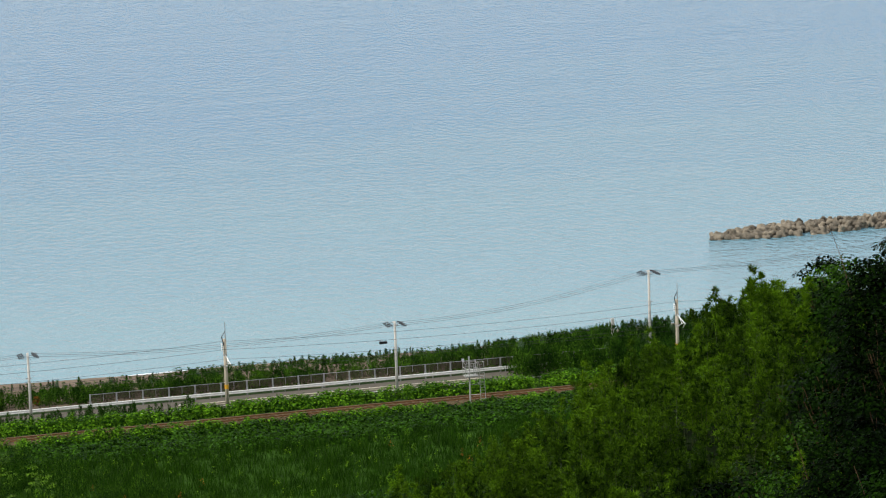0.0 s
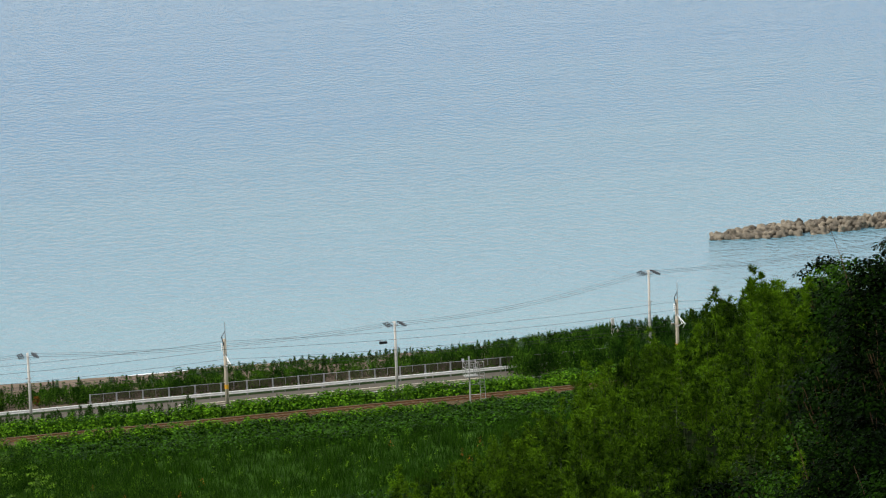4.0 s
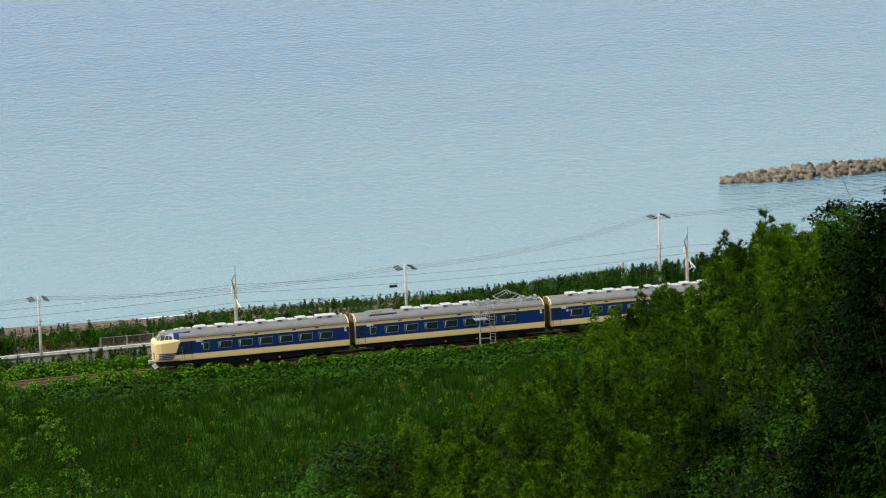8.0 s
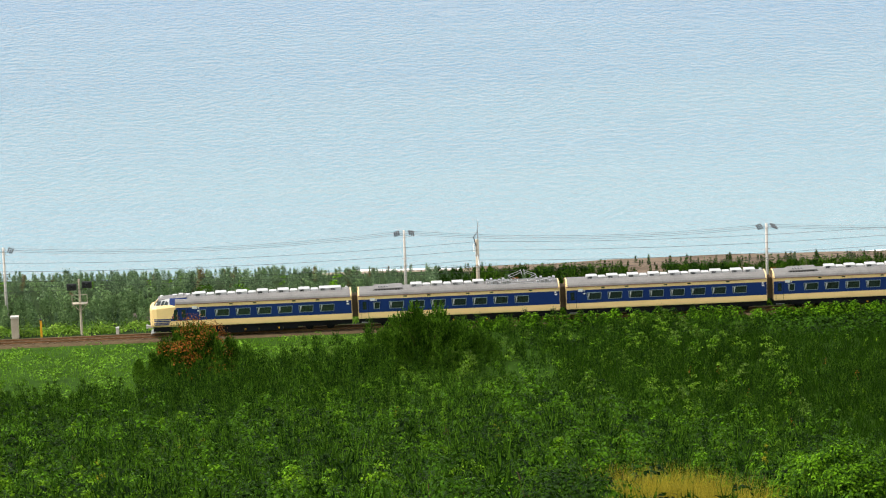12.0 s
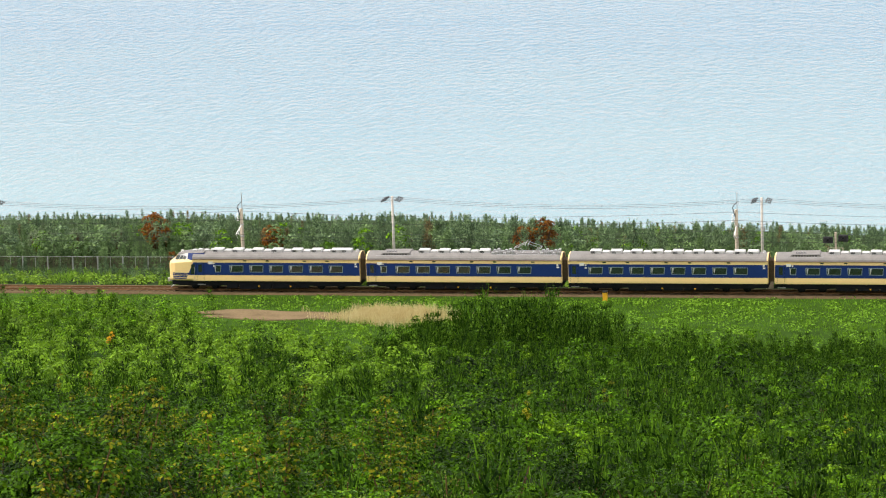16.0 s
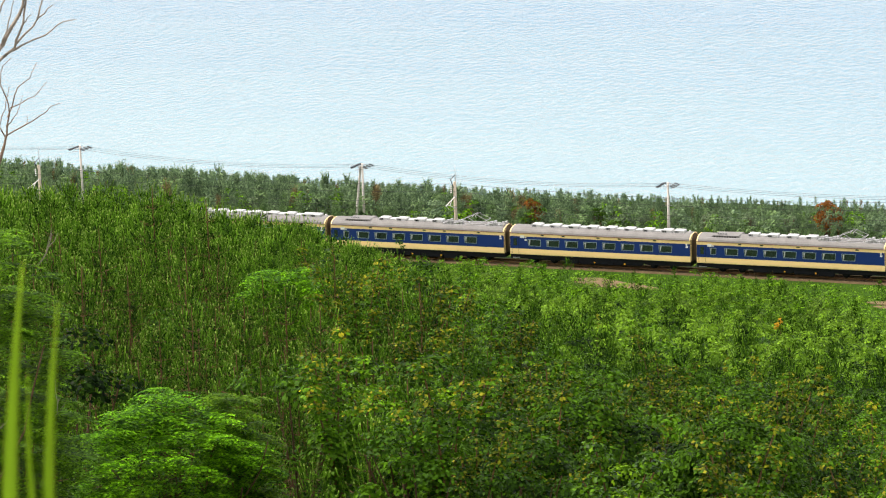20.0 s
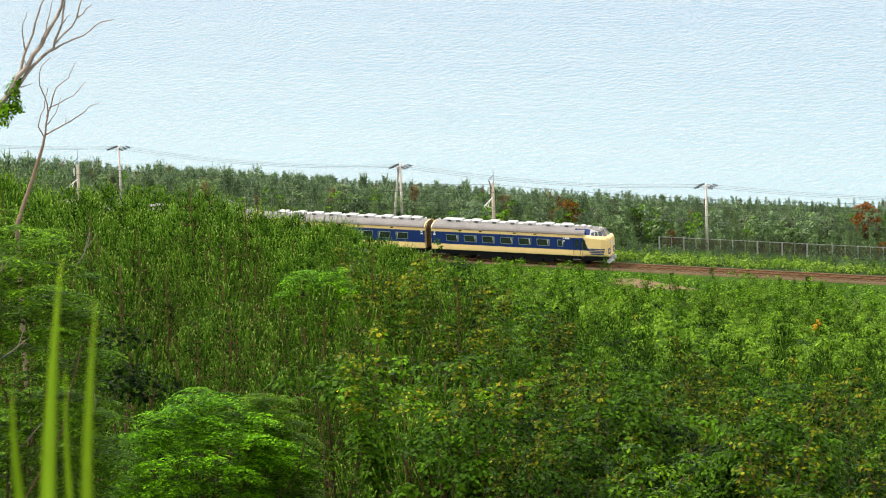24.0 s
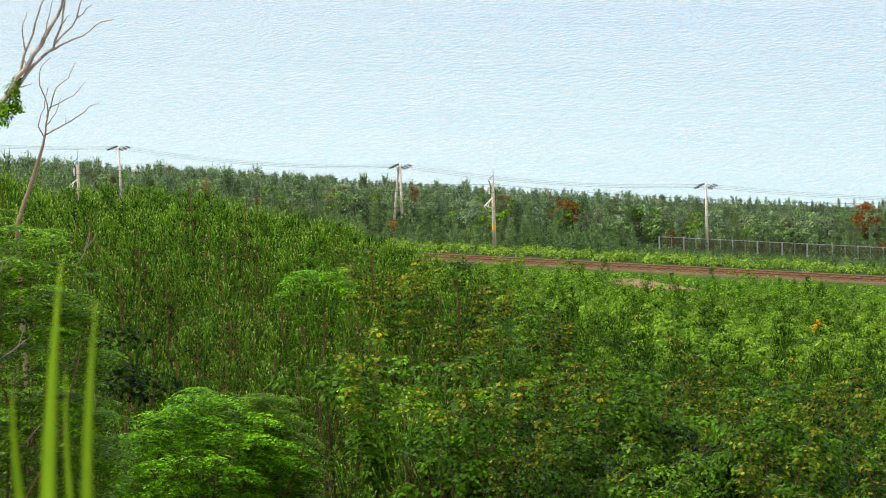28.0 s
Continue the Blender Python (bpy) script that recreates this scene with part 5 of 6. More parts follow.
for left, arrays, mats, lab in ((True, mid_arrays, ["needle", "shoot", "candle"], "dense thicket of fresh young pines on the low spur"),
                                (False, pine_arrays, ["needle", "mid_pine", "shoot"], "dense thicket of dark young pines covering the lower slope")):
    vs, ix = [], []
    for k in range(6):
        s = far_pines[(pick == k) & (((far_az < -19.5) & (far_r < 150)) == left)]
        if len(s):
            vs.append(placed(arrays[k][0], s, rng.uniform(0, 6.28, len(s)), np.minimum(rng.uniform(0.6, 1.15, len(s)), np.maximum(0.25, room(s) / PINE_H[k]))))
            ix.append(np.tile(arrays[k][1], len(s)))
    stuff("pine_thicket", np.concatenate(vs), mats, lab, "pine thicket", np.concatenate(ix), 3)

SHRUBS = (("leaf_dark", 1.6, 3.0, 18, 105, 0.12), ("leaf_dark", 1.3, 2.2, 14, 105, 0.10), ("leaf", 1.8, 3.2, 19, 105, 0.125), ("leaf", 1.5, 2.6, 17, 105, 0.115),
          ("leaf", 1.2, 2.1, 14, 105, 0.105), ("leaf_bright", 1.1, 2.4, 13, 105, 0.105), ("leaf_light", 1.1, 2.2, 13, 105, 0.10))
WORDS = {"leaf": "leafy green bush on the overgrown slope", "leaf_dark": "dense dark green bush on the overgrown slope", "leaf_bright": "bright green bush on the overgrown slope", "leaf_light": "fresh yellow-green bush on the overgrown slope"}
shrub_models = []
for mat, R, h, cl, per, size in SHRUBS:
    shrub_models.append(plant("bush", WORDS[mat], "bush", "bushes on the slope", shrub_stems(R, h), "bark", shrub_crown(R, h, cl, per, size), [mat], trunk_name="stem"))
order = np.argsort(np.hypot(shrubs_p[:, 0], shrubs_p[:, 1]) + rng.uniform(0, 25, len(shrubs_p)))
shrubs_p = shrubs_p[order]
near_shrubs, far_shrubs = shrubs_p[:300], shrubs_p[300:]
set_out(shrub_models, near_shrubs, 0.7, 1.2, 3.0)
far_arrays = [(m, shrub_crown(R, h, 8, 20, size * 2.4)) for m, R, h, c, p, size in SHRUBS]
mid_shrubs = [shrub_crown(R, h, 11, 32, size * 1.6) for m, R, h, c, p, size in SHRUBS]
far_sa, far_sr = bearing(far_shrubs)
sunny = (far_sa < -11) & (far_sr > 165) & (rng.uniform(0, 1, len(far_shrubs)) < 0.7)
fresh = far_shrubs[sunny]
far_shrubs, far_sr = far_shrubs[~sunny], far_sr[~sunny]
stuff("bush_thicket", placed(far_arrays[0][1], fresh, rng.uniform(0, 6.28, len(fresh)), np.minimum(rng.uniform(0.55, 1.1, len(fresh)), np.maximum(0.2, room(fresh) / 2.6))), ["slope_leaf"], "tangle of fresh green bushes at the foot of the slope", "bush thicket")
pick = np.clip((patches(far_shrubs, 4.5, 5) - 0.12) / 0.76 * 7 + rng.normal(0, 0.9, len(far_shrubs)), 0, 6).astype(int)
for mat, lab in (("leaf", "tangle of green bushes on the lower slope"), ("leaf_dark", "tangle of dark bushes on the lower slope"), ("leaf_light", "tangle of yellow-green bushes on the lower slope"), ("leaf_bright", "tangle of bright green bushes on the lower slope")):
    vs = []
    for k in range(len(SHRUBS)):
        if far_arrays[k][0] == mat:
            for crowns, s in ((mid_shrubs[k], far_shrubs[(pick == k) & (far_sr < 170)]), (far_arrays[k][1], far_shrubs[(pick == k) & (far_sr >= 170)])):
                if len(s):
                    vs.append(placed(crowns, s, rng.uniform(0, 6.28, len(s)), np.minimum(rng.uniform(0.55, 1.1, len(s)), np.maximum(0.2, room(s) / 2.9))))
    if vs:
        stuff("bush_thicket", np.concatenate(vs), [mat], lab, "bush thicket")


def sapling(h, clusters, per, size, mat, tips):
    """A thin tree whose leaf rosettes sit in tiers along rising stems."""
    stems, out, ix = [], [], []
    for k in range(4):
        a, lean = k * 1.6 + rng.uniform(0, 1), rng.uniform(0.1, 0.3)
        pts = [(math.cos(a) * lean * h * t * t, math.sin(a) * lean * h * t * t, h * t * (1 - 0.09 * k)) for t in (0, 0.3, 0.55, 0.8, 1.0)]
        stems.append(Geo().path([(0, 0, -0.4)] + pts[1:], 0.035, 0.01, 5))
        for c in range(clusters):
            t = 0.25 + 0.75 * (c + rng.uniform(0, 1)) / clusters
            base = np.array([math.cos(a) * lean * h * t * t, math.sin(a) * lean * h * t * t, h * t * (1 - 0.09 * k)])
            d = sphere_dirs(per, -0.15)
            q = base + d * np.array([0.62, 0.62, 0.12]) * (1.1 - 0.7 * t) * rng.uniform(0.3, 1.0, (per, 1))
            out.append(leaves(q, np.array([0, 0, 0.7]) + d * 0.7, size, size * 0.75))
            ix.append(((rng.uniform(0, 1, per) < 0.3) & (t > tips)).astype(int))
    return np.concatenate(out), np.concatenate(ix), stems


sap_models = []
for k, (h, mat, tip) in enumerate(((3.4, "sapling_leaf", "leaf_light"), (3.9, "leaf", "leaf_yellow"), (3.0, "sapling_leaf", "leaf_yellow"), (3.6, "leaf", "leaf_yellow"))):
    v, ix, g = sapling(h, 14, 56, 0.092, mat, 0.8)
    sap_models.append(plant("maple_sapling", "slender broadleaf sapling with yellowing top leaves", "sapling", "saplings on the slope", None, "", v, [mat, tip], ix))
    for s_ in g:
        part("stem", s_, "stem", sap_models[-1])
sp = clear(scatter(-24.2, -11, 58, 112, 2.5))
sp = sp[rng.permutation(len(sp))][:190]
set_out(sap_models, sp, 0.75, 1.15, 3.7)

# tufts of yellow and orange leaves that stand out of the green
tuft = [plant("yellow_sprig", "upright sprig of yellow-green young leaves", "shrub", "yellow sprigs", shrub_stems(0.25, 1.6), "bark", v, [m_], trunk_name="stem")
        for v, m_ in ((shrub_crown(0.35, 2.7, 5, 26, 0.10, 0.6, 1.6), "leaf_yellow"), (shrub_crown(0.3, 3.1, 5, 26, 0.10, 0.5, 2.0), "leaf_light"), (shrub_crown(0.3, 2.9, 5, 26, 0.10, 0.5, 1.8), "leaf_light"))]
tp = clear(scatter(-24, 9, 70, 230, 8.0))
tp = tp[rng.permutation(len(tp))][:100]
set_out(tuft, tp, 0.75, 1.25)

# one tall sprig with an orange tip
a_, r_ = radians(-16.45), 200.0
spot = np.array([math.sin(a_) * r_, math.cos(a_) * r_])
tip_sprig = plant("yellow_sprig", "tall yellow-green sprig with a bright orange tip", "shrub", "yellow sprigs", Geo().path([(0, 0, -0.4), (0.05, 0, 2.0), (0, 0, 4.0)], 0.05, 0.015, 5), "stem",
                  shrub_crown(0.45, 3.9, 12, 26, 0.15, 0.7, 1.6), ["leaf_light"], trunk_name="stem")
tip = new("orange_tip", leaf_mesh("orange_tip", shrub_crown(0.3, 0.8, 6, 18, 0.14) + np.array([0, 0, 3.6]), ["orange_leaf"]))
tip.parent = tip_sprig
tagged(tip, "orange young leaves at the tip")
tip_sprig.matrix_basis = Matrix.Translation((*spot, float(ground_z(*spot))))

# -- undergrowth that closes the gaps between the bushes; its dark leaf colour paints their shade --
low = scatter(-32.5, 13, 50, 314, lambda r: 0.85 + r / 150)
az, rr = bearing(low)
low = low[low[:, 1] < np.interp(az, *FOOT) + 4]
az, rr = bearing(low)
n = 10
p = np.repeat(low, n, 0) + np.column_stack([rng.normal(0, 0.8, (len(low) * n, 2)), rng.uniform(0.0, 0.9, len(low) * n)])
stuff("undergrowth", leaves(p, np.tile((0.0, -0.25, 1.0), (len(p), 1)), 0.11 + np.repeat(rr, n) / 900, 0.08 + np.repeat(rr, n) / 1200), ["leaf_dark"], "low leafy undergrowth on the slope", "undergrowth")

# -- bamboo and broadleaf on the wooded spur --
spur = scatter(12.2, 25.5, 84, 176, 2.0)
spur = spur[room(spur) > 1.0]
az, rr = bearing(spur)
bam = smooth01(12.2, 14, az) * smooth01(21.4, 20.4, az) * (0.15 + 0.85 * smooth01(105, 135, rr)) > 0.25 + 0.75 * patches(spur, 3.2, 3)
bam_models = []
for k in range(5):
    v, g = bamboo_crown((3.3, 4.0, 2.9, 3.7, 4.5)[k], (3, 3, 3, 4, 2)[k], 40, 16)
    bam_models.append(plant("bamboo_clump", "feathery light green bamboo clump on the wooded spur", "bamboo", "bamboo clumps on the spur", None, "", v, ["bamboo"], k=3))
    for s_ in g:
        part("culm", s_, "culm", bam_models[-1])
bp = spur[bam]
bp = bp[rng.permutation(len(bp))]
set_out(bam_models, bp[:290], 0.75, 1.2, 4.7)
wp = spur[~bam]
wp = wp[rng.permutation(len(wp))]
waz = bearing(wp)[0] + rng.normal(0, 0.9, len(wp))
left_over = []
# leaf colours darken to the right, painting the shade on that flank
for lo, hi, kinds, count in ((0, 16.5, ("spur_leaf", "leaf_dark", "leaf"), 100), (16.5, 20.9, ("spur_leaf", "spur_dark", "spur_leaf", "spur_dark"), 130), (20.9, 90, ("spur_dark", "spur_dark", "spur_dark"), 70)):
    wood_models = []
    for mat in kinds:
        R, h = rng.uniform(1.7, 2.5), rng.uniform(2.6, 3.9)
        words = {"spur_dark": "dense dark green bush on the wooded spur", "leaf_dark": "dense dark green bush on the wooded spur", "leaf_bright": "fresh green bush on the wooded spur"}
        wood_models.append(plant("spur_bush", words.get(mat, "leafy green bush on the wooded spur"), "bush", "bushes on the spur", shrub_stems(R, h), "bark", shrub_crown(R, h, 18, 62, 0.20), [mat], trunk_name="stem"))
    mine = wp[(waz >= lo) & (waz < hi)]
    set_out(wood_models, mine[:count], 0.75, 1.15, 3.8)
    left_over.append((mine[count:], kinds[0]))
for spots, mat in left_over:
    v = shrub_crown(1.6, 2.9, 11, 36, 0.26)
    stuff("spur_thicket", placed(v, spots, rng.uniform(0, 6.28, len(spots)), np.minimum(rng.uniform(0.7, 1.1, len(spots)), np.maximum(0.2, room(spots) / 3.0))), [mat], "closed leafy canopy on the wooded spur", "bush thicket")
# near-black undergrowth colour stands in for shade between the spur bushes
low = scatter(12, 26, 80, 185, 1.3)
n = 12
p = np.repeat(low, n, 0) + np.column_stack([rng.normal(0, 0.8, (len(low) * n, 2)), rng.uniform(0.0, 1.2, len(low) * n)])
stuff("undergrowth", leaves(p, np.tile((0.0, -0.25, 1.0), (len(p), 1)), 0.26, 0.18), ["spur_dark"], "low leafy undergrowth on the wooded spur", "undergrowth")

def field(n, x0, x1, y0, y1):
    x, y = rng.uniform(x0, x1, n), rng.uniform(y0, y1, n)
    return np.column_stack([x, y, ground_z(x, y)])


# -- the coastal belt of pines beyond the line --
def belt_top(x):
    """Height of the tree tops above the rail, as seen over the middle of the belt."""
    return np.interp(x, [-260, -185, -130, -73, -42, -6, 20, 45, 68, 83, 103, 125, 165], [5.3, 4.7, 3.5, 3.5, 2.8, 2.5, 1.4, 0.8, 0.8, 0.6, 1.9, 3.2, 4.5])


n = 4400
bx, by = rng.uniform(-270, 168, n), rng.uniform(0, 1, n) ** 0.8
lo_y = np.interp(bx, [-260, -130, -122, -118, -84, -80, 0, 30, 40, 92, 106, 130], [340.5, 340.5, 341, 346.5, 346.5, 341, 340.5, 341, 348.5, 348.5, 342, 340])
hi_y = np.minimum(shore_y(bx) - 5, np.interp(bx, [-260, -20, 0, 30, 60, 90, 160], [379, 378, 366, 362, 360, 366, 374]))
by = lo_y + (hi_y - lo_y) * by
keep = ~((bx > 15) & (bx < 64) & (rng.uniform(0, 1, n) < 0.6))
bx, by = bx[keep], by[keep]
belt = np.column_stack([bx, by, ground_z(bx, by)])
sc = np.clip(belt_top(bx) - 0.215 * (by - 352) - belt[:, 2], 1.0, 5) * (0.55 + 0.62 * rng.uniform(0, 1, len(belt)) ** 1.3)
depth = by - lo_y[keep]
sc = sc * np.where(bx < 0, 1.1, 1.0) * np.where(bx < 10, np.interp(depth, [0, 5, 11], [0.34, 0.55, 1.0]), np.interp(depth, [0, 6], [0.6, 1.0]))
models, coast_arrays = [], []
for k in range(6):
    v, idx = pine_crown(3.0, 7, 5, 1, 2, nlen=0.22, nwid=0.06, slen=0.5, swid=0.10, old=4, fat=1.9, rods=1, spread=0.21, bud=0.1)
    v = v / 3.15
    coast_arrays.append((v, idx))
    g = pine_trunk(3.0, 6, 0.17)
    g.v = [p_ / 3.15 for p_ in g.v]
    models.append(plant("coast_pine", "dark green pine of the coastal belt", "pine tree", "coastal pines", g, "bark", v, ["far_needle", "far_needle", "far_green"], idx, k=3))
rear = np.flatnonzero((depth > 7.5) | (bx > 10))
choose = rng.permutation(rear)
for u, i in enumerate(choose[:290]):
    m = Matrix.Translation(belt[i]) @ Matrix.Rotation(rng.uniform(0, 6.28), 4, "Z")
    ob = models[u] if u < 6 else copy_thing(models[u % 6], m)
    ob.matrix_basis = m @ Matrix.Diagonal((sc[i], sc[i], sc[i] * 1.06, 1))
rest = choose[290:]
front = np.flatnonzero((depth <= 7.5) & (bx <= 10))
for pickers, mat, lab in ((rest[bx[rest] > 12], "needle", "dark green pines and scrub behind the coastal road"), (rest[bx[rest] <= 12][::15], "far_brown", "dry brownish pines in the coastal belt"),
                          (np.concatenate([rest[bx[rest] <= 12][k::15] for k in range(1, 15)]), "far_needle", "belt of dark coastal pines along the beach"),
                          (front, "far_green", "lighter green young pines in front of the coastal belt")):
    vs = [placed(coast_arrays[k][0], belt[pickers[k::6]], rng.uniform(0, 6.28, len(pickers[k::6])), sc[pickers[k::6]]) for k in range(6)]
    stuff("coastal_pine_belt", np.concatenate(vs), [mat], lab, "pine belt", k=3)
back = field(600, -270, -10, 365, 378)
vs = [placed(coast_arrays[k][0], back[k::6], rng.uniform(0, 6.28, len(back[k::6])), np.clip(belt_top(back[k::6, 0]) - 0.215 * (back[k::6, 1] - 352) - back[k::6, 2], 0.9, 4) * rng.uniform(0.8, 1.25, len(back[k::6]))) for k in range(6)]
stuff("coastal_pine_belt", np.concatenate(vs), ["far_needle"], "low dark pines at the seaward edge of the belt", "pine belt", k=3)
under = field(900, -270, 4, 346, 377)
for mat, lab, part_u in (("far_green", "fresh green understorey of the coastal belt", under[::3]), ("far_needle", "dark green understorey of the coastal belt", under[1::3]), ("leaf_bright", "deep green bushes in the coastal belt", under[2::3][:200]),
                         ("leaf_grey", "silvery bushes in the coastal belt", under[2::3][200:][(under[2::3][200:, 0] < -80)])):
    h_ = np.clip(belt_top(part_u[:, 0]) - 0.215 * (part_u[:, 1] - 352) - part_u[:, 2], 0.8, 4.5) * rng.uniform(0.5, 0.85, len(part_u))
    stuff("belt_understorey", placed(far_arrays[3][1] / 2.6, part_u, rng.uniform(0, 6.28, len(part_u)), h_), [mat], lab, "bushes")
# silvery, russet and fresh green bushes along the front of the belt
for mat, label, name, spots in (("leaf_grey", "silvery grey-green bush in front of the coastal pines", "silver_bush", [(-112, 352, 2.6), (-108, 354, 2.2), (-103, 353, 2.7), (-119, 351, 2.3), (-98, 355, 2.4), (-92, 354, 2.2)]),
                               ("leaf_red", "russet dying tree in the coastal belt", "russet_tree", [(-131.5, 349, 4.0), (-118.5, 345.5, 1.8), (-99, 354, 4.2), (-95, 346, 1.5), (-56, 352, 4.0), (-58, 351, 3.4), (-41, 346, 1.8), (-150, 343, 2.0), (-85, 350, 3.6), (20, 347, 1.8), (47, 349, 1.2)]),
                               ("leaf", "rounded fresh green tree in the coastal belt", "green_tree", [(-124, 350, 3.3), (-121, 347, 2.6), (-105, 347.5, 2.0), (-38, 343, 2.2), (104, 352, 2.4), (-127, 342.5, 1.8), (-133, 342, 1.6), (-140, 343, 2.0), (-10, 343, 2.2), (-66, 343, 2.2), (-12, 346, 2.8), (-78, 346, 2.8)])):
    v = tree_crown(0.42, 1.0, 44, 26, 0.085)
    first = plant(name, label, "tree", name.replace("_", " ") + "s", shrub_stems(0.5, 0.9), "bark", v, [mat], trunk_name="stem")
    for u, (x, y, h) in enumerate(spots):
        m = Matrix.Translation((x, y, float(ground_z(x, y)))) @ Matrix.Rotation(u * 1.7, 4, "Z")
        ob = first if u == 0 else copy_thing(first, m)
        ob.matrix_basis = m @ Matrix.Diagonal((h * 0.8, h * 0.8, h, 1))

# -- two tall bushes between the slope and the line --
def big_bush(x, y, h, w, mats, label):
    v, idx = pine_crown(3.0, 9, 6, 2, 3, nlen=0.16, nwid=0.045, slen=0.4, swid=0.07, old=6)
    base = v / 3.1
    k = 26
    spots = np.column_stack([np.linspace(-0.48, 0.48, k) * w + rng.normal(0, 0.3, k), rng.normal(0, 1.0, k), np.zeros(k)])
    hs = h * np.clip(1.1 - 1.5 * np.abs(spots[:, 0]) / w, 0.35, 1) * rng.uniform(0.85, 1.05, k)
    v = placed(base, spots, rng.uniform(0, 6.28, k), hs)
    ob = plant("tall_bush", label, "bush", "tall bushes by the line", shrub_stems(w * 0.3, h * 0.8), "bark", v, mats[:1], None, "stem", 3)
    if len(mats) > 1:
        part_ob = new("russet_crown", leaf_mesh("russet_crown", shrub_crown(w * 0.34, h * 1.0, 38, 60, 0.2), mats[1:]))
        part_ob.parent = ob
        tagged(part_ob, "russet and orange leaves")
    ob.matrix_basis = pose(x, y, float(ground_z(x, y)))


big_bush(9.5, 317.0, 6.4, 14.0, ["mid_pine"], "broad dark green pine bush rising before the railway")
big_bush(-12.0, 315.0, 6.0, 12.5, ["mid_pine", "leaf_red"], "broad pine bush mixed with russet and orange leaves")

# -- the flat strip: reeds, vines and grass --
def tussocks(p, blades_each, length, width, spread):
    q = np.repeat(p, blades_each, 0) + np.column_stack([rng.normal(0, spread, (len(p) * blades_each, 2)), np.zeros(len(p) * blades_each)])
    d = np.column_stack([rng.normal(0, 0.3, (len(q), 2)), np.ones(len(q))])
    return blades(q, d, length * rng.uniform(0.6, 1.25, len(q)), width)


p = field(8200, 22, 122, 268, 322)
stuff("reed_bed", tussocks(p, 14, 1.25, 0.06, 0.40), ["reed"], "dark green reed bed on the flat ground", "reeds", k=3)
p = field(7000, -150, 14, 303, 330.9)
p = p[(p[:, 1] > np.interp(p[:, 0], [-150, -100, -60, 0, 30], [312, 309, 307, 304, 304]))]
bare = ((p[:, 0] + 78) / 9) ** 2 + ((p[:, 1] - 322.8) / 2.1) ** 2 < 1
bare |= ((p[:, 0] + 114) / 5) ** 2 + ((p[:, 1] - 326) / 1.7) ** 2 < 1
p = p[~bare]
stuff("meadow_grass", tussocks(p, 9, 0.32, 0.055, 0.35), ["grass"], "fresh green grass strip beside the railway", "grass", k=3)
p = field(2600, -260, 130, 336.6, 341.5)
p = p[(p[:, 0] < 22) | (p[:, 1] < 337.8)]
stuff("verge_grass", tussocks(p, 9, 0.7, 0.06, 0.35), ["grass"], "rank green verge grass beside the track", "grass", k=3)


def vine_mounds(p, R, h, per, size):
    n = len(p)
    R, h = np.broadcast_to(R, (n,)), np.broadcast_to(h, (n,))
    d = sphere_dirs(n * per, 0.0)
    q = np.repeat(p, per, 0) + d * np.column_stack([np.repeat(R, per), np.repeat(R, per), np.repeat(h, per)]) * rng.uniform(0.8, 1.0, (n * per, 1))
    return leaves(q, d + np.array([0, 0, 0.6]), size, size * 0.75)


p = field(1250, 20, 125, 320.5, 332.3)
stuff("vine_bank", vine_mounds(p, rng.uniform(0.8, 1.8, len(p)), rng.uniform(0.4, 1.0, len(p)) * np.where(p[:, 1] > 330, 0.35, 1), 32, 0.36), ["leaf_dark"], "bank of tangled vines along the railway", "vines")
stuff("vine_bank", vine_mounds(p[::3], rng.uniform(0.6, 1.4, len(p[::3])), rng.uniform(0.5, 1.15, len(p[::3])) * np.where(p[::3, 1] > 330, 0.35, 1), 32, 0.34), ["leaf"], "brighter vine leaves on the bank along the railway", "vines")
p = field(420, 20, 130, 336.8, 339.3)
stuff("vine_bank", vine_mounds(p, rng.uniform(0.6, 1.1, len(p)), rng.uniform(0.2, 0.6, len(p)), 40, 0.24), ["leaf"], "low vines between track and road", "vines")

p = field(1500, -150, 12, 306, 330.8)
p = p[(p[:, 1] > np.interp(p[:, 0], [-150, -100, -60, 0, 30], [314, 311, 309, 306, 306]))]
bare = (((p[:, 0] + 74) / 13) ** 2 + ((p[:, 1] - 322.8) / 2.9) ** 2 < 1) | (((p[:, 0] + 114) / 5.5) ** 2 + ((p[:, 1] - 326) / 2.2) ** 2 < 1)
p = p[~bare]
stuff("meadow_leaves", vine_mounds(p, rng.uniform(0.7, 1.6, len(p)), rng.uniform(0.15, 0.45, len(p)), 26, 0.26), ["grass"], "low bright green leafy growth beside the railway", "vines")
p = field(330, 18, 118, 336.7, 338.2)
stuff("vine_bank", vine_mounds(p, rng.uniform(0.7, 1.3, len(p)), rng.uniform(1.0, 1.6, len(p)), 130, 0.27), ["leaf_bright"], "rounded green hedge of vines along the far side of the track", "vines")
p = field(210, 14, 100, 330.2, 330.9)
p = p[(p[:, 0] < 66) | (rng.uniform(0, 1, len(p)) < 0.45)]
stuff("vine_bank", vine_mounds(p, rng.uniform(0.6, 1.0, len(p)), np.interp(p[:, 0], [14, 52, 66, 100], [1.85, 1.65, 1.25, 1.1]) * rng.uniform(0.5, 1.0, len(p)), 140, 0.27), ["leaf_bright"], "rounded mounds of vines hanging over the near side of the track", "vines")
p = field(230, 14, 62, 338.2, 340.7)
vs = [placed(coast_arrays[k][0], p[k::6], rng.uniform(0, 6.28, len(p[k::6])), rng.uniform(0.9, 1.9, len(p[k::6]))) for k in range(6)]
stuff("verge_pines", np.concatenate(vs), ["needle"], "dark young pines between track and road", "pine thicket", k=3)
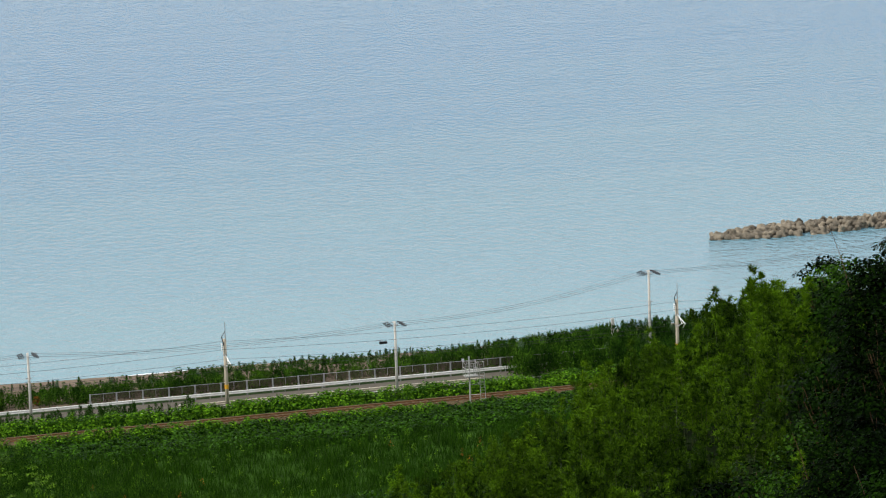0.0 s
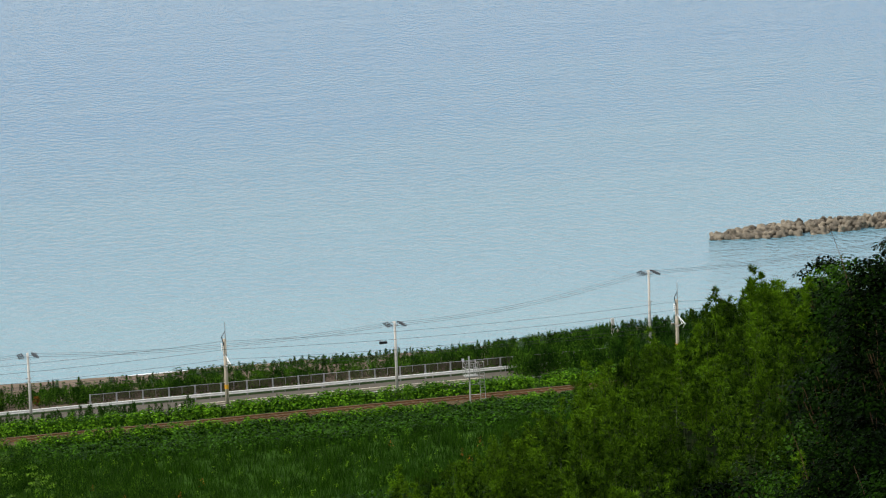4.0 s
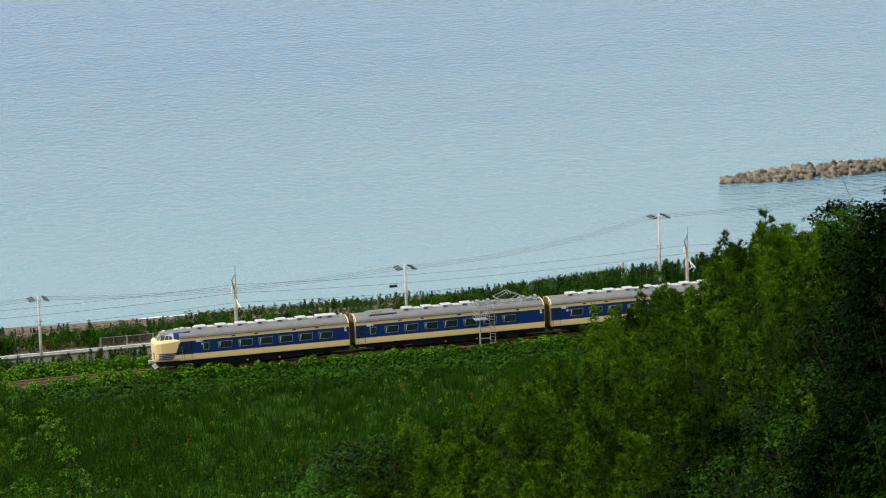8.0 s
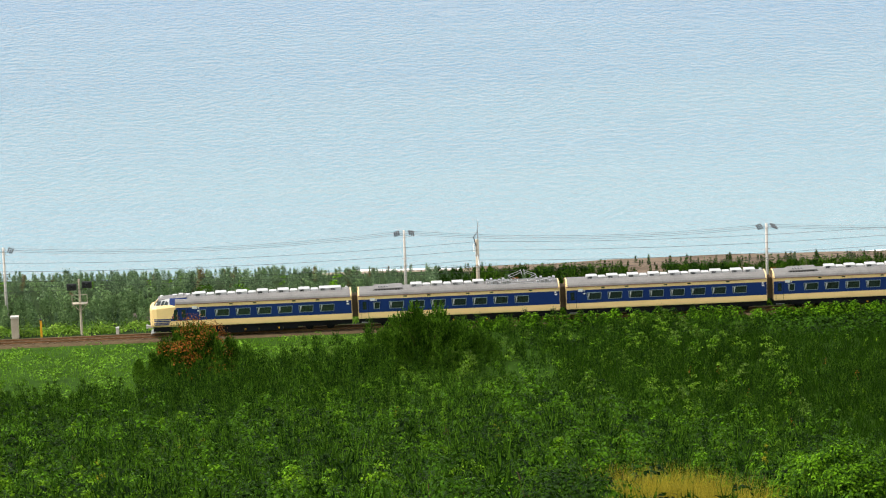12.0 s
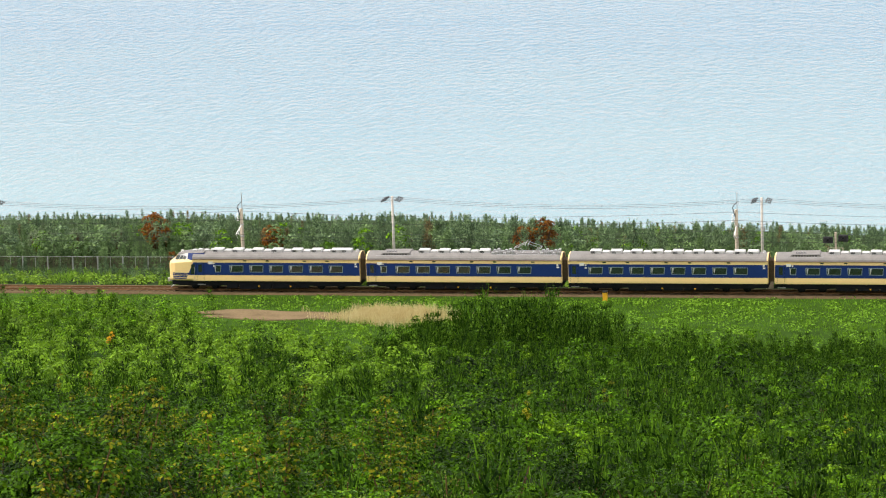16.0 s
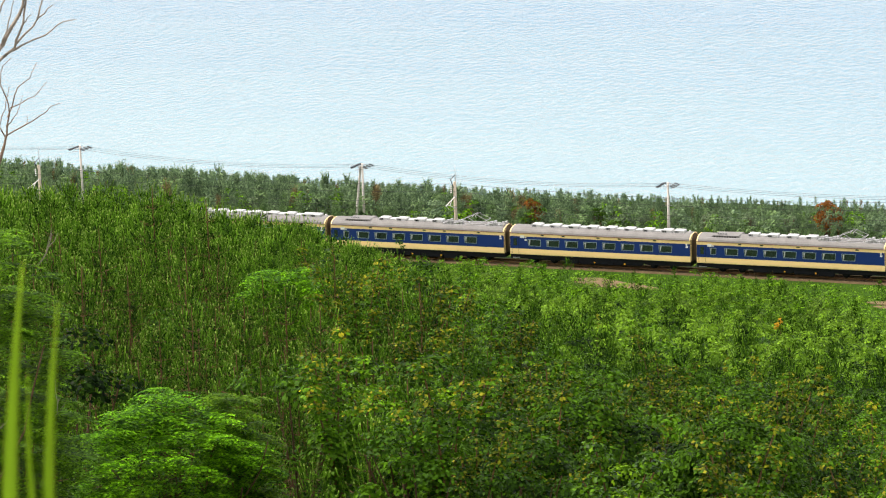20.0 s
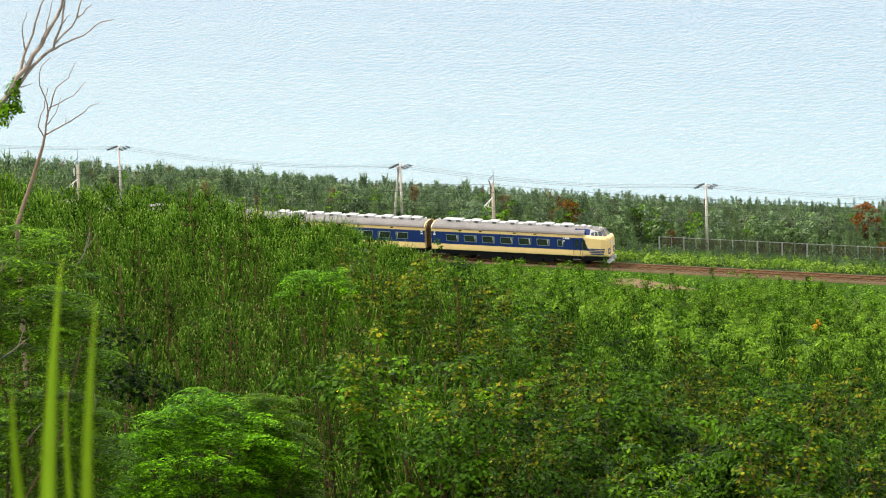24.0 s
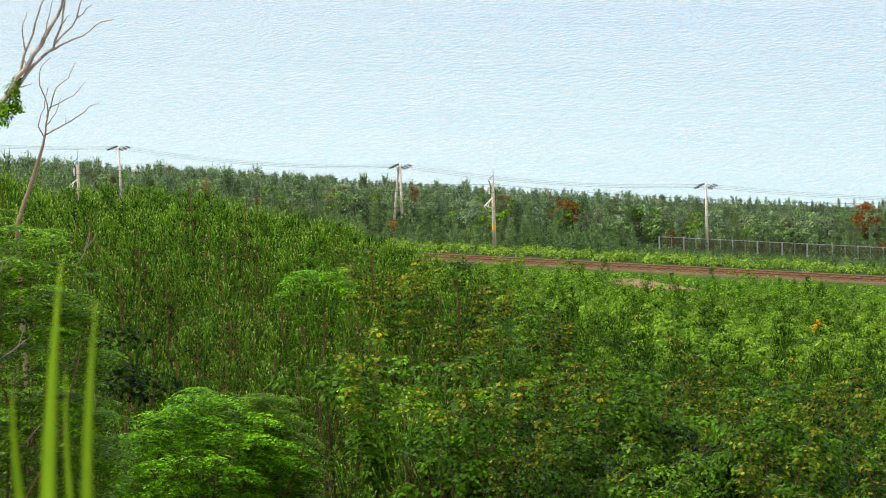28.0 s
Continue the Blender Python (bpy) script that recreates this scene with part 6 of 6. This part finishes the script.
p = field(620, -215, 20, 336.7, 339.6)
stuff("vine_bank", vine_mounds(p, rng.uniform(0.6, 1.2, len(p)), rng.uniform(0.35, 0.9, len(p)), 60, 0.26), ["field_leaf"], "low leafy growth along the seaward side of the track", "vines")
p = field(330, -215, -20, 339.2, 343.0)
vs = [placed(coast_arrays[k][0], p[k::6], rng.uniform(0, 6.28, len(p[k::6])), rng.uniform(0.7, 1.7, len(p[k::6]))) for k in range(6)]
stuff("verge_pines", np.concatenate(vs), ["far_needle"], "small pines in the verge before the coastal belt", "pine thicket", k=3)
# pale sprigs and a few russet ones among the reeds
p = field(520, 22, 112, 268, 319)
stuff("reed_sprigs", vine_mounds(p + np.array([0, 0, 0.5]), rng.uniform(0.12, 0.3, len(p)), rng.uniform(0.4, 1.0, len(p)), 18, 0.16), ["leaf_light"], "yellow-green sprigs scattered through the reed bed", "shrubs")
p = field(26, 30, 100, 280, 318)
stuff("reed_sprigs", vine_mounds(p + np.array([0, 0, 0.4]), rng.uniform(0.15, 0.3, len(p)), rng.uniform(0.6, 1.1, len(p)), 16, 0.15), ["leaf_red"], "russet sprigs scattered through the reed bed", "shrubs")

# -- young pines and bushes on the flat before the line --
q = field(1300, -7, 60, 286, 328.5)
q = q[(q[:, 0] < 60 - 0.5 * (q[:, 1] - 290)) & (q[:, 1] < np.interp(q[:, 0], [-7, 0, 8], [312, 322, 328.5]))]
q = np.concatenate([q, field(240, -64, -22, 294, 307), field(150, -42, -8, 296, 303), field(150, -15, 6, 302, 315), field(60, -28, -14, 302, 308)])
vs, ix = [], []
for k in range(6):
    s_ = q[k::6]
    vs.append(placed(pine_arrays[k][0], s_, rng.uniform(0, 6.28, len(s_)), rng.uniform(0.45, 0.85, len(s_)) * np.where((s_[:, 0] < 6) & (s_[:, 0] > -16), 1.3, 1.0)))
    ix.append(np.tile(pine_arrays[k][1], len(s_)))
stuff("pine_thicket", np.concatenate(vs), ["needle", "mid_pine", "shoot"], "low young pines on the flat before the railway", "pine thicket", np.concatenate(ix), 3)
q = np.concatenate([field(260, -5, 42, 286, 328), field(560, -165, -84, 302, 328.0), field(120, -64, -30, 298, 312)])
q = q[(q[:, 0] < -92) | (q[:, 0] > -64) | (q[:, 1] < 315)]
q = q[~((np.abs(q[:, 0] + 114) < 7) & (q[:, 1] > 320))]
q = q[rng.permutation(len(q))]
for k, mat in enumerate(("slope_leaf", "leaf_bright", "field_leaf", "slope_leaf")):
    s_ = q[k::4]
    size = rng.uniform(0.4, 0.8, len(s_)) * np.where(s_[:, 0] < -84, np.interp(s_[:, 1], [305, 322, 328], [1.45, 1.2, 0.6]), 1.0)
    stuff("bush_thicket", placed(far_arrays[(0, 2, 3, 4)[k]][1], s_, rng.uniform(0, 6.28, len(s_)), size), [mat], "scattered low bushes on the flat before the railway", "bush thicket")
q = field(170, -165, -84, 304, 325)
stuff("pine_thicket", placed(pine_arrays[1][0], q, rng.uniform(0, 6.28, len(q)), rng.uniform(0.5, 1.05, len(q))), ["needle", "mid_pine", "shoot"], "scattered small pines beside the railway", "pine thicket", np.tile(pine_arrays[1][1], len(q)), 3)

q = field(80, -61, -40, 297, 308)
h1 = np.interp(q[:, 0], [-61, -54, -46, -40], [1.0, 1.75, 1.75, 1.0]) * rng.uniform(0.75, 1.1, len(q))
stuff("pine_thicket", placed(pine_arrays[2][0], q, rng.uniform(0, 6.28, len(q)), h1), ["needle", "mid_pine", "shoot"], "group of taller young pines before the railway", "pine thicket", np.tile(pine_arrays[2][1], len(q)), 3)

# -- scrub on the dune and rank growth along the seaward side of the line --
q = np.concatenate([field(620, 63, 112, 346.6, 362), field(330, 36, 63, 347.5, 356), field(170, 16, 32, 346.8, 358), field(150, 96, 125, 339.8, 346)])
dune_arrays = []
for k in range(6):
    v = pine_crown(3.0, 5, 5, 1, 3, nlen=0.30, nwid=0.07, slen=0.8, swid=0.14, old=6, fat=1.7, rods=1, spread=0.7, bud=0.1)[0]
    dune_arrays.append(v / 3.0)
stuff("dune_scrub", placed(far_arrays[0][1], q, rng.uniform(0, 6.28, len(q)), rng.uniform(0.2, 0.38, len(q))), ["leaf_dark"], "low dark scrub on the dune behind the road", "scrub")


def dune_height(p):
    return np.clip(belt_top(p[:, 0]) - 0.215 * (p[:, 1] - 352) - p[:, 2], 0.6, 2.6) * rng.uniform(0.6, 1.05, len(p))


for mat, lab, part_q in (("needle", "low dark pines on the dune behind the road", q[::2]), ("mid_pine", "low green pines on the dune behind the road", q[1::2])):
    vs = [placed(dune_arrays[k], part_q[k::6], rng.uniform(0, 6.28, len(part_q[k::6])), dune_height(part_q[k::6])) for k in range(6)]
    stuff("dune_scrub", np.concatenate(vs), [mat], lab, "scrub", k=3)
q = field(900, -270, -20, 336.9, 342.8)
q = q[(q[:, 0] < -121) | (q[:, 0] > -82) | (q[:, 1] < 341.5)]
h1 = len(q) // 2
stuff("verge_bushes", placed(far_arrays[6][1], q[:h1], rng.uniform(0, 6.28, h1), rng.uniform(0.22, 0.5, h1)), ["field_leaf"], "low green bushes along the railway verge", "bushes")
stuff("verge_bushes", placed(far_arrays[5][1], q[h1:], rng.uniform(0, 6.28, len(q) - h1), rng.uniform(0.25, 0.55, len(q) - h1)), ["far_green"], "pale green weeds along the railway verge", "bushes")
q = field(1500, -270, -14, 339.6, 348)
q = q[(q[:, 0] < -121) | (q[:, 0] > -82) | (q[:, 1] > 344.3)]
low_pine = pine_crown(3.0, 4, 4, 1, 1, nlen=0.3, nwid=0.1, slen=0.7, swid=0.2, old=4, fat=2.2, rods=1)[0] / 3.15
vs = placed(low_pine, q, rng.uniform(0, 6.28, len(q)), rng.uniform(1.0, 2.3, len(q)))
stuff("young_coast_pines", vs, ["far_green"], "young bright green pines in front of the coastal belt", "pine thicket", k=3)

# ---- bare patch and dry straw by the line ----
def flat_patch(name, label, cx, cy, lx, ly, mat, turn=0.0):
    """A low uneven sheet of soil with a ragged edge."""
    k = 40
    g = Geo()
    ring = []
    for i in range(k):
        a = 2 * math.pi * i / k
        q = 1 + 0.16 * math.sin(3 * a + 1) + 0.1 * math.sin(7 * a) + rng.normal(0, 0.03)
        u, v = math.cos(a) * lx * q, math.sin(a) * ly * q
        ring.append((cx + u * math.cos(turn) - v * math.sin(turn), cy + u * math.sin(turn) + v * math.cos(turn)))
    lower = [(x, y, float(ground_z(x, y)) - 0.1) for x, y in ring]
    upper = [(cx + (x - cx) * 0.97, cy + (y - cy) * 0.97, float(ground_z(x, y)) + 0.10) for x, y in ring]
    g.loft([lower, upper])
    tagged(part(name, g, mat), label, "ground", kind="structure")


flat_patch("bare_soil", "bare sandy soil patch beside the railway", -78.0, 322.8, 9.0, 2.0, "bare", -0.05)
flat_patch("bare_soil", "bare sandy soil patch beside the railway", -114.0, 326.0, 5.0, 1.6, "bare", -0.3)
p = np.column_stack([rng.normal(-66.5, 2.4, 900), rng.normal(322.6, 1.5, 900)])
p = np.column_stack([p, ground_z(p[:, 0], p[:, 1])])
stuff("dry_straw", tussocks(p, 14, 0.75, 0.05, 0.35), ["straw"], "heap of dry golden straw grass beside the railway", "straw", k=3)
p = np.column_stack([rng.normal(14.2, 1.4, 260), rng.normal(132.0, 2.2, 260)])
p = np.column_stack([p, ground_z(p[:, 0], p[:, 1])])
stuff("golden_grass", tussocks(p, 26, 2.3, 0.035, 0.4), ["golden"], "clump of tall golden grass on the slope", "grass", k=3)


# ---- dead tree and dense tree at the edge of the slope ----
def limb(g, a, direction, length, radius, depth, seed, up=0.12, fork=3):
    """A crooked branch that forks and thins out."""
    rs = random.Random(seed)
    pts, d = [Vector(a)], Vector(direction).normalized()
    n = 5
    for i in range(n):
        d = (d + Vector((rs.uniform(-0.2, 0.2), rs.uniform(-0.2, 0.2), rs.uniform(-0.1, 0.2) + up * 0.4))).normalized()
        pts.append(pts[-1] + d * length / n)
    g.path(pts, radius, radius * 0.5, 6 if radius > 0.02 else 4)
    if depth:
        for k in range(fork):
            i = 1 + (k * 4) // fork + rs.randint(0, 1)
            i = min(i, n)
            e = (d + Vector((rs.uniform(-0.75, 0.95), rs.uniform(-0.5, 0.5), rs.uniform(0.0, 0.5)))).normalized()
            limb(g, pts[i], e, length * rs.uniform(0.45, 0.72), radius * 0.52, depth - 1, seed * 7 + k, up, fork)


def at(azimuth, elevation, r):
    a, e = radians(azimuth), radians(elevation)
    return Vector((math.sin(a) * r, math.cos(a) * r, EYE.z + math.tan(e) * r))


right = Vector((math.cos(radians(-29)), -math.sin(radians(-29)), 0))
def bough(g, r, radius, thin, *points):
    """A crooked limb through a few bearings and elevations at range r, with small kinks between them."""
    rs = random.Random(int(radius * 1e5) + len(points))
    knots = [at(a, e, r) for a, e in points]
    pts = [knots[0]]
    for a, b in zip(knots, knots[1:]):
        for t in (0.35, 0.7, 1.0):
            k = (b - a).length * 0.035 if t < 1 else 0.0
            pts.append(a.lerp(b, t) + Vector((rs.uniform(-k, k), rs.uniform(-k, k) * 3, rs.uniform(-k, k))))
    g.path(pts, radius, thin, 6)


tree = thing("dead_tree", "leaning bleached dead tree with bare forked branches", "dead tree")
root = at(-30.75, -10.2, 40)
low_p = Vector((root.x - 0.3, root.y, float(ground_z(root.x, root.y)) - 0.3))
g = Geo().path([low_p, root, at(-30.11, -9.2, 40)], 0.07, 0.036, 8)
bough(g, 40, 0.036, 0.012, (-30.11, -9.2), (-29.61, -8.6), (-29.3, -8.13), (-28.99, -7.63), (-28.9, -7.3))
bough(g, 40, 0.020, 0.008, (-29.80, -8.82), (-29.66, -8.4), (-29.45, -7.9), (-29.24, -7.45))
bough(g, 40, 0.023, 0.010, (-29.88, -9.05), (-29.51, -8.58), (-29.17, -8.32), (-29.0, -7.91), (-28.93, -7.5))
bough(g, 40, 0.013, 0.004, (-29.22, -8.37), (-28.95, -8.24), (-28.64, -8.13), (-28.35, -7.93), (-28.13, -7.9))
bough(g, 40, 0.013, 0.005, (-29.14, -8.25), (-28.76, -7.85), (-28.49, -7.64))
bough(g, 40, 0.012, 0.005, (-28.76, -7.85), (-28.68, -7.6), (-28.6, -7.4))
bough(g, 40, 0.010, 0.004, (-29.64, -8.33), (-29.67, -8.0), (-29.58, -7.7))
bough(g, 40, 0.011, 0.004, (-29.4, -8.3), (-29.25, -7.9), (-29.12, -7.5))
bough(g, 40, 0.009, 0.003, (-29.62, -8.62), (-29.68, -8.45))
bough(g, 40, 0.008, 0.003, (-29.02, -7.95), (-28.86, -7.78))
bough(g, 40, 0.009, 0.003, (-29.75, -8.94), (-29.55, -8.88))
part("trunk", g, "dead", tree, "bleached grey-brown bark")
vs = []
for a, e, w, h_ in ((-30.02, -9.28, 0.14, 0.16), (-29.88, -9.0, 0.10, 0.13), (-29.86, -9.25, 0.10, 0.14), (-29.82, -8.85, 0.05, 0.08), (-30.1, -9.42, 0.12, 0.14)):
    d = sphere_dirs(150, -0.9)
    vs.append(leaves(np.array(at(a, e, 40)) + d * np.array([w, w, h_]) * rng.uniform(0.3, 1, (150, 1)), d + np.array([0, 0, 0.5]), 0.055, 0.03))
iv = new("clinging_leaves", leaf_mesh("clinging_leaves", np.concatenate(vs), ["leaf_bright"]))
iv.parent = tree
tagged(iv, "green leaves clinging to the limb")

second = thing("dead_sapling", "slim dead sapling with bare upright twigs", "dead tree")
b0 = at(-29.96, -11.21, 52)
g = Geo().path([Vector((b0.x, b0.y, float(ground_z(b0.x, b0.y)) - 0.2)), b0, at(-29.62, -10.39, 52), at(-29.45, -9.94, 52)], 0.04, 0.024, 7)
bough(g, 52, 0.022, 0.010, (-29.45, -9.94), (-29.39, -9.75), (-29.33, -9.24))
bough(g, 52, 0.011, 0.004, (-29.33, -9.24), (-29.44, -8.91), (-29.38, -8.6), (-29.22, -8.47))
bough(g, 52, 0.011, 0.004, (-29.36, -9.45), (-29.16, -8.97), (-28.95, -8.83), (-28.82, -8.57))
bough(g, 52, 0.009, 0.003, (-29.31, -9.3), (-28.89, -9.13), (-28.67, -8.9))
bough(g, 52, 0.012, 0.004, (-29.41, -9.76), (-29.05, -9.58), (-28.75, -9.42), (-28.6, -9.3), (-28.44, -9.26))
bough(g, 52, 0.011, 0.005, (-29.41, -9.8), (-29.5, -9.6), (-29.38, -9.3), (-29.3, -8.95))
bough(g, 52, 0.009, 0.003, (-29.38, -9.6), (-29.2, -9.4), (-29.08, -9.1))
bough(g, 52, 0.007, 0.003, (-29.05, -9.58), (-29.03, -9.45))
part("stem", g, "twig", second, "pale brown bare stems")


def leafy_tree(spot, h, w, mat, label, clumps, size, twigs=0, feathery=False):
    ob = thing("leafy_tree", label, "tree")
    ob.matrix_basis = Matrix.Translation(spot)
    g = Geo()
    for k in range(5):
        limb(g, (0, 0, -0.3), (math.cos(k * 1.3) * 0.35, math.sin(k * 1.3) * 0.35, 1), h * 0.7, 0.035, 1, 90 + k)
    part("trunk", g, "bark", ob)
    v = frond_crown(w, h, clumps, 9, size) if feathery else tree_crown(w, h, int(clumps * 1.6), 90, size * 1.25)
    cr = new("crown", leaf_mesh("crown", v, [mat]))
    cr.parent = ob
    for k in range(twigs):
        g = Geo()
        a = rng.uniform(-2.4, 0.4)
        limb(g, (math.cos(a) * w * 0.75, math.sin(a) * w * 0.75, h * rng.uniform(0.5, 0.95)), (0.8, -0.3, 0.45), 0.62, 0.011, 1, 200 + k, fork=2)
        part("bare_twig", g, "dead", ob, "bleached bare twig")


def on_ground(azimuth, r):
    x, y = math.sin(radians(azimuth)) * r, math.cos(radians(azimuth)) * r
    return Vector((x, y, float(ground_z(x, y))))


leafy_tree(on_ground(-30.25, 45), 7.0, 1.35, "leaf_bright", "dense green feathery tree with bare twigs poking out", 430, 0.078, 9, True)
leafy_tree(on_ground(-29.6, 48), 4.6, 1.1, "leaf_bright", "dense feathery broadleaf tree on the slope", 160, 0.078, 3, True)
leafy_tree(on_ground(-27.0, 60), 3.1, 1.7, "frond", "rounded bright green feathery bush on the slope", 270, 0.095, 0, True)
leafy_tree(on_ground(-25.8, 60.5), 3.3, 0.6, "leaf_light", "yellow-green tipped bush on the slope", 80, 0.09, 0, True)
leafy_tree(on_ground(-24.9, 98), 2.9, 1.2, "frond", "feathery fresh green tree among young pines", 110, 0.13, 0, True)
leafy_tree(on_ground(-19.9, 68), 4.2, 1.6, "leaf", "deep green broadleaf tree with dense crown", 90, 0.10)
leafy_tree(on_ground(-17.2, 66), 4.2, 1.5, "leaf", "deep green broadleaf tree beside saplings", 90, 0.10)
leafy_tree(on_ground(8.7, 143), 4.4, 2.6, "leaf_bright", "broad leafy bush at the foot of the spur", 130, 0.14)
# crowns of these dark trees carry the spur's shade in their leaf colour
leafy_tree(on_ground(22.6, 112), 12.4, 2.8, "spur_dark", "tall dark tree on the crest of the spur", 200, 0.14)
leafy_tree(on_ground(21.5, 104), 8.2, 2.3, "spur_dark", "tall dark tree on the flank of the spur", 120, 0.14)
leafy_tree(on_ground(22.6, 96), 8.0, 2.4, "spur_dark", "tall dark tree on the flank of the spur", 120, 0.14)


# ---- grass blades close to the camera ----
def near_blade(azimuth, r, base_el, tip_el, width, bend):
    ob = thing("grass_blade", "long fresh green grass blade close to the lookout", "grass blade", group="near grass blades")
    a, b = at(azimuth, base_el, r), at(azimuth + bend, tip_el, r)
    foot = Vector((a.x, a.y, float(ground_z(a.x, a.y)) - 0.02))
    side = Vector((math.cos(radians(azimuth)), -math.sin(radians(azimuth)), 0))
    back = Vector((math.sin(radians(azimuth)), math.cos(radians(azimuth)), 0))
    secs = []
    for i in range(13):
        t = i / 12
        c = foot.lerp(a, min(1, t * 3)) if t < 1 / 3 else a.lerp(b, (t - 1 / 3) * 1.5) + side * (0.004 * math.sin(t * 4 + azimuth))
        w = width * (1 - 0.94 * max(0, t - 0.35) ** 1.6 / 0.502) / 2
        secs.append([c - side * w, c + back * w * 0.35, c + side * w, c + back * (w * 0.35 + 0.0006)])
    part("blade", Geo().loft(secs), "fresh_blade", ob, smooth=True)


near_blade(-29.80, 3.2, -16.4, -11.8, 0.015, 0.60)
near_blade(-29.05, 3.0, -16.4, -12.5, 0.011, 0.34)
near_blade(-29.3, 3.4, -16.6, -13.6, 0.008, 0.03)
near_blade(-30.2, 3.3, -16.6, -13.9, 0.012, 0.05)


def motions():
    for ob, k, back in COACHES:
        walk(ob, [(t, coach_pose(k, back, x)) for t, x in NOSE])


motions()
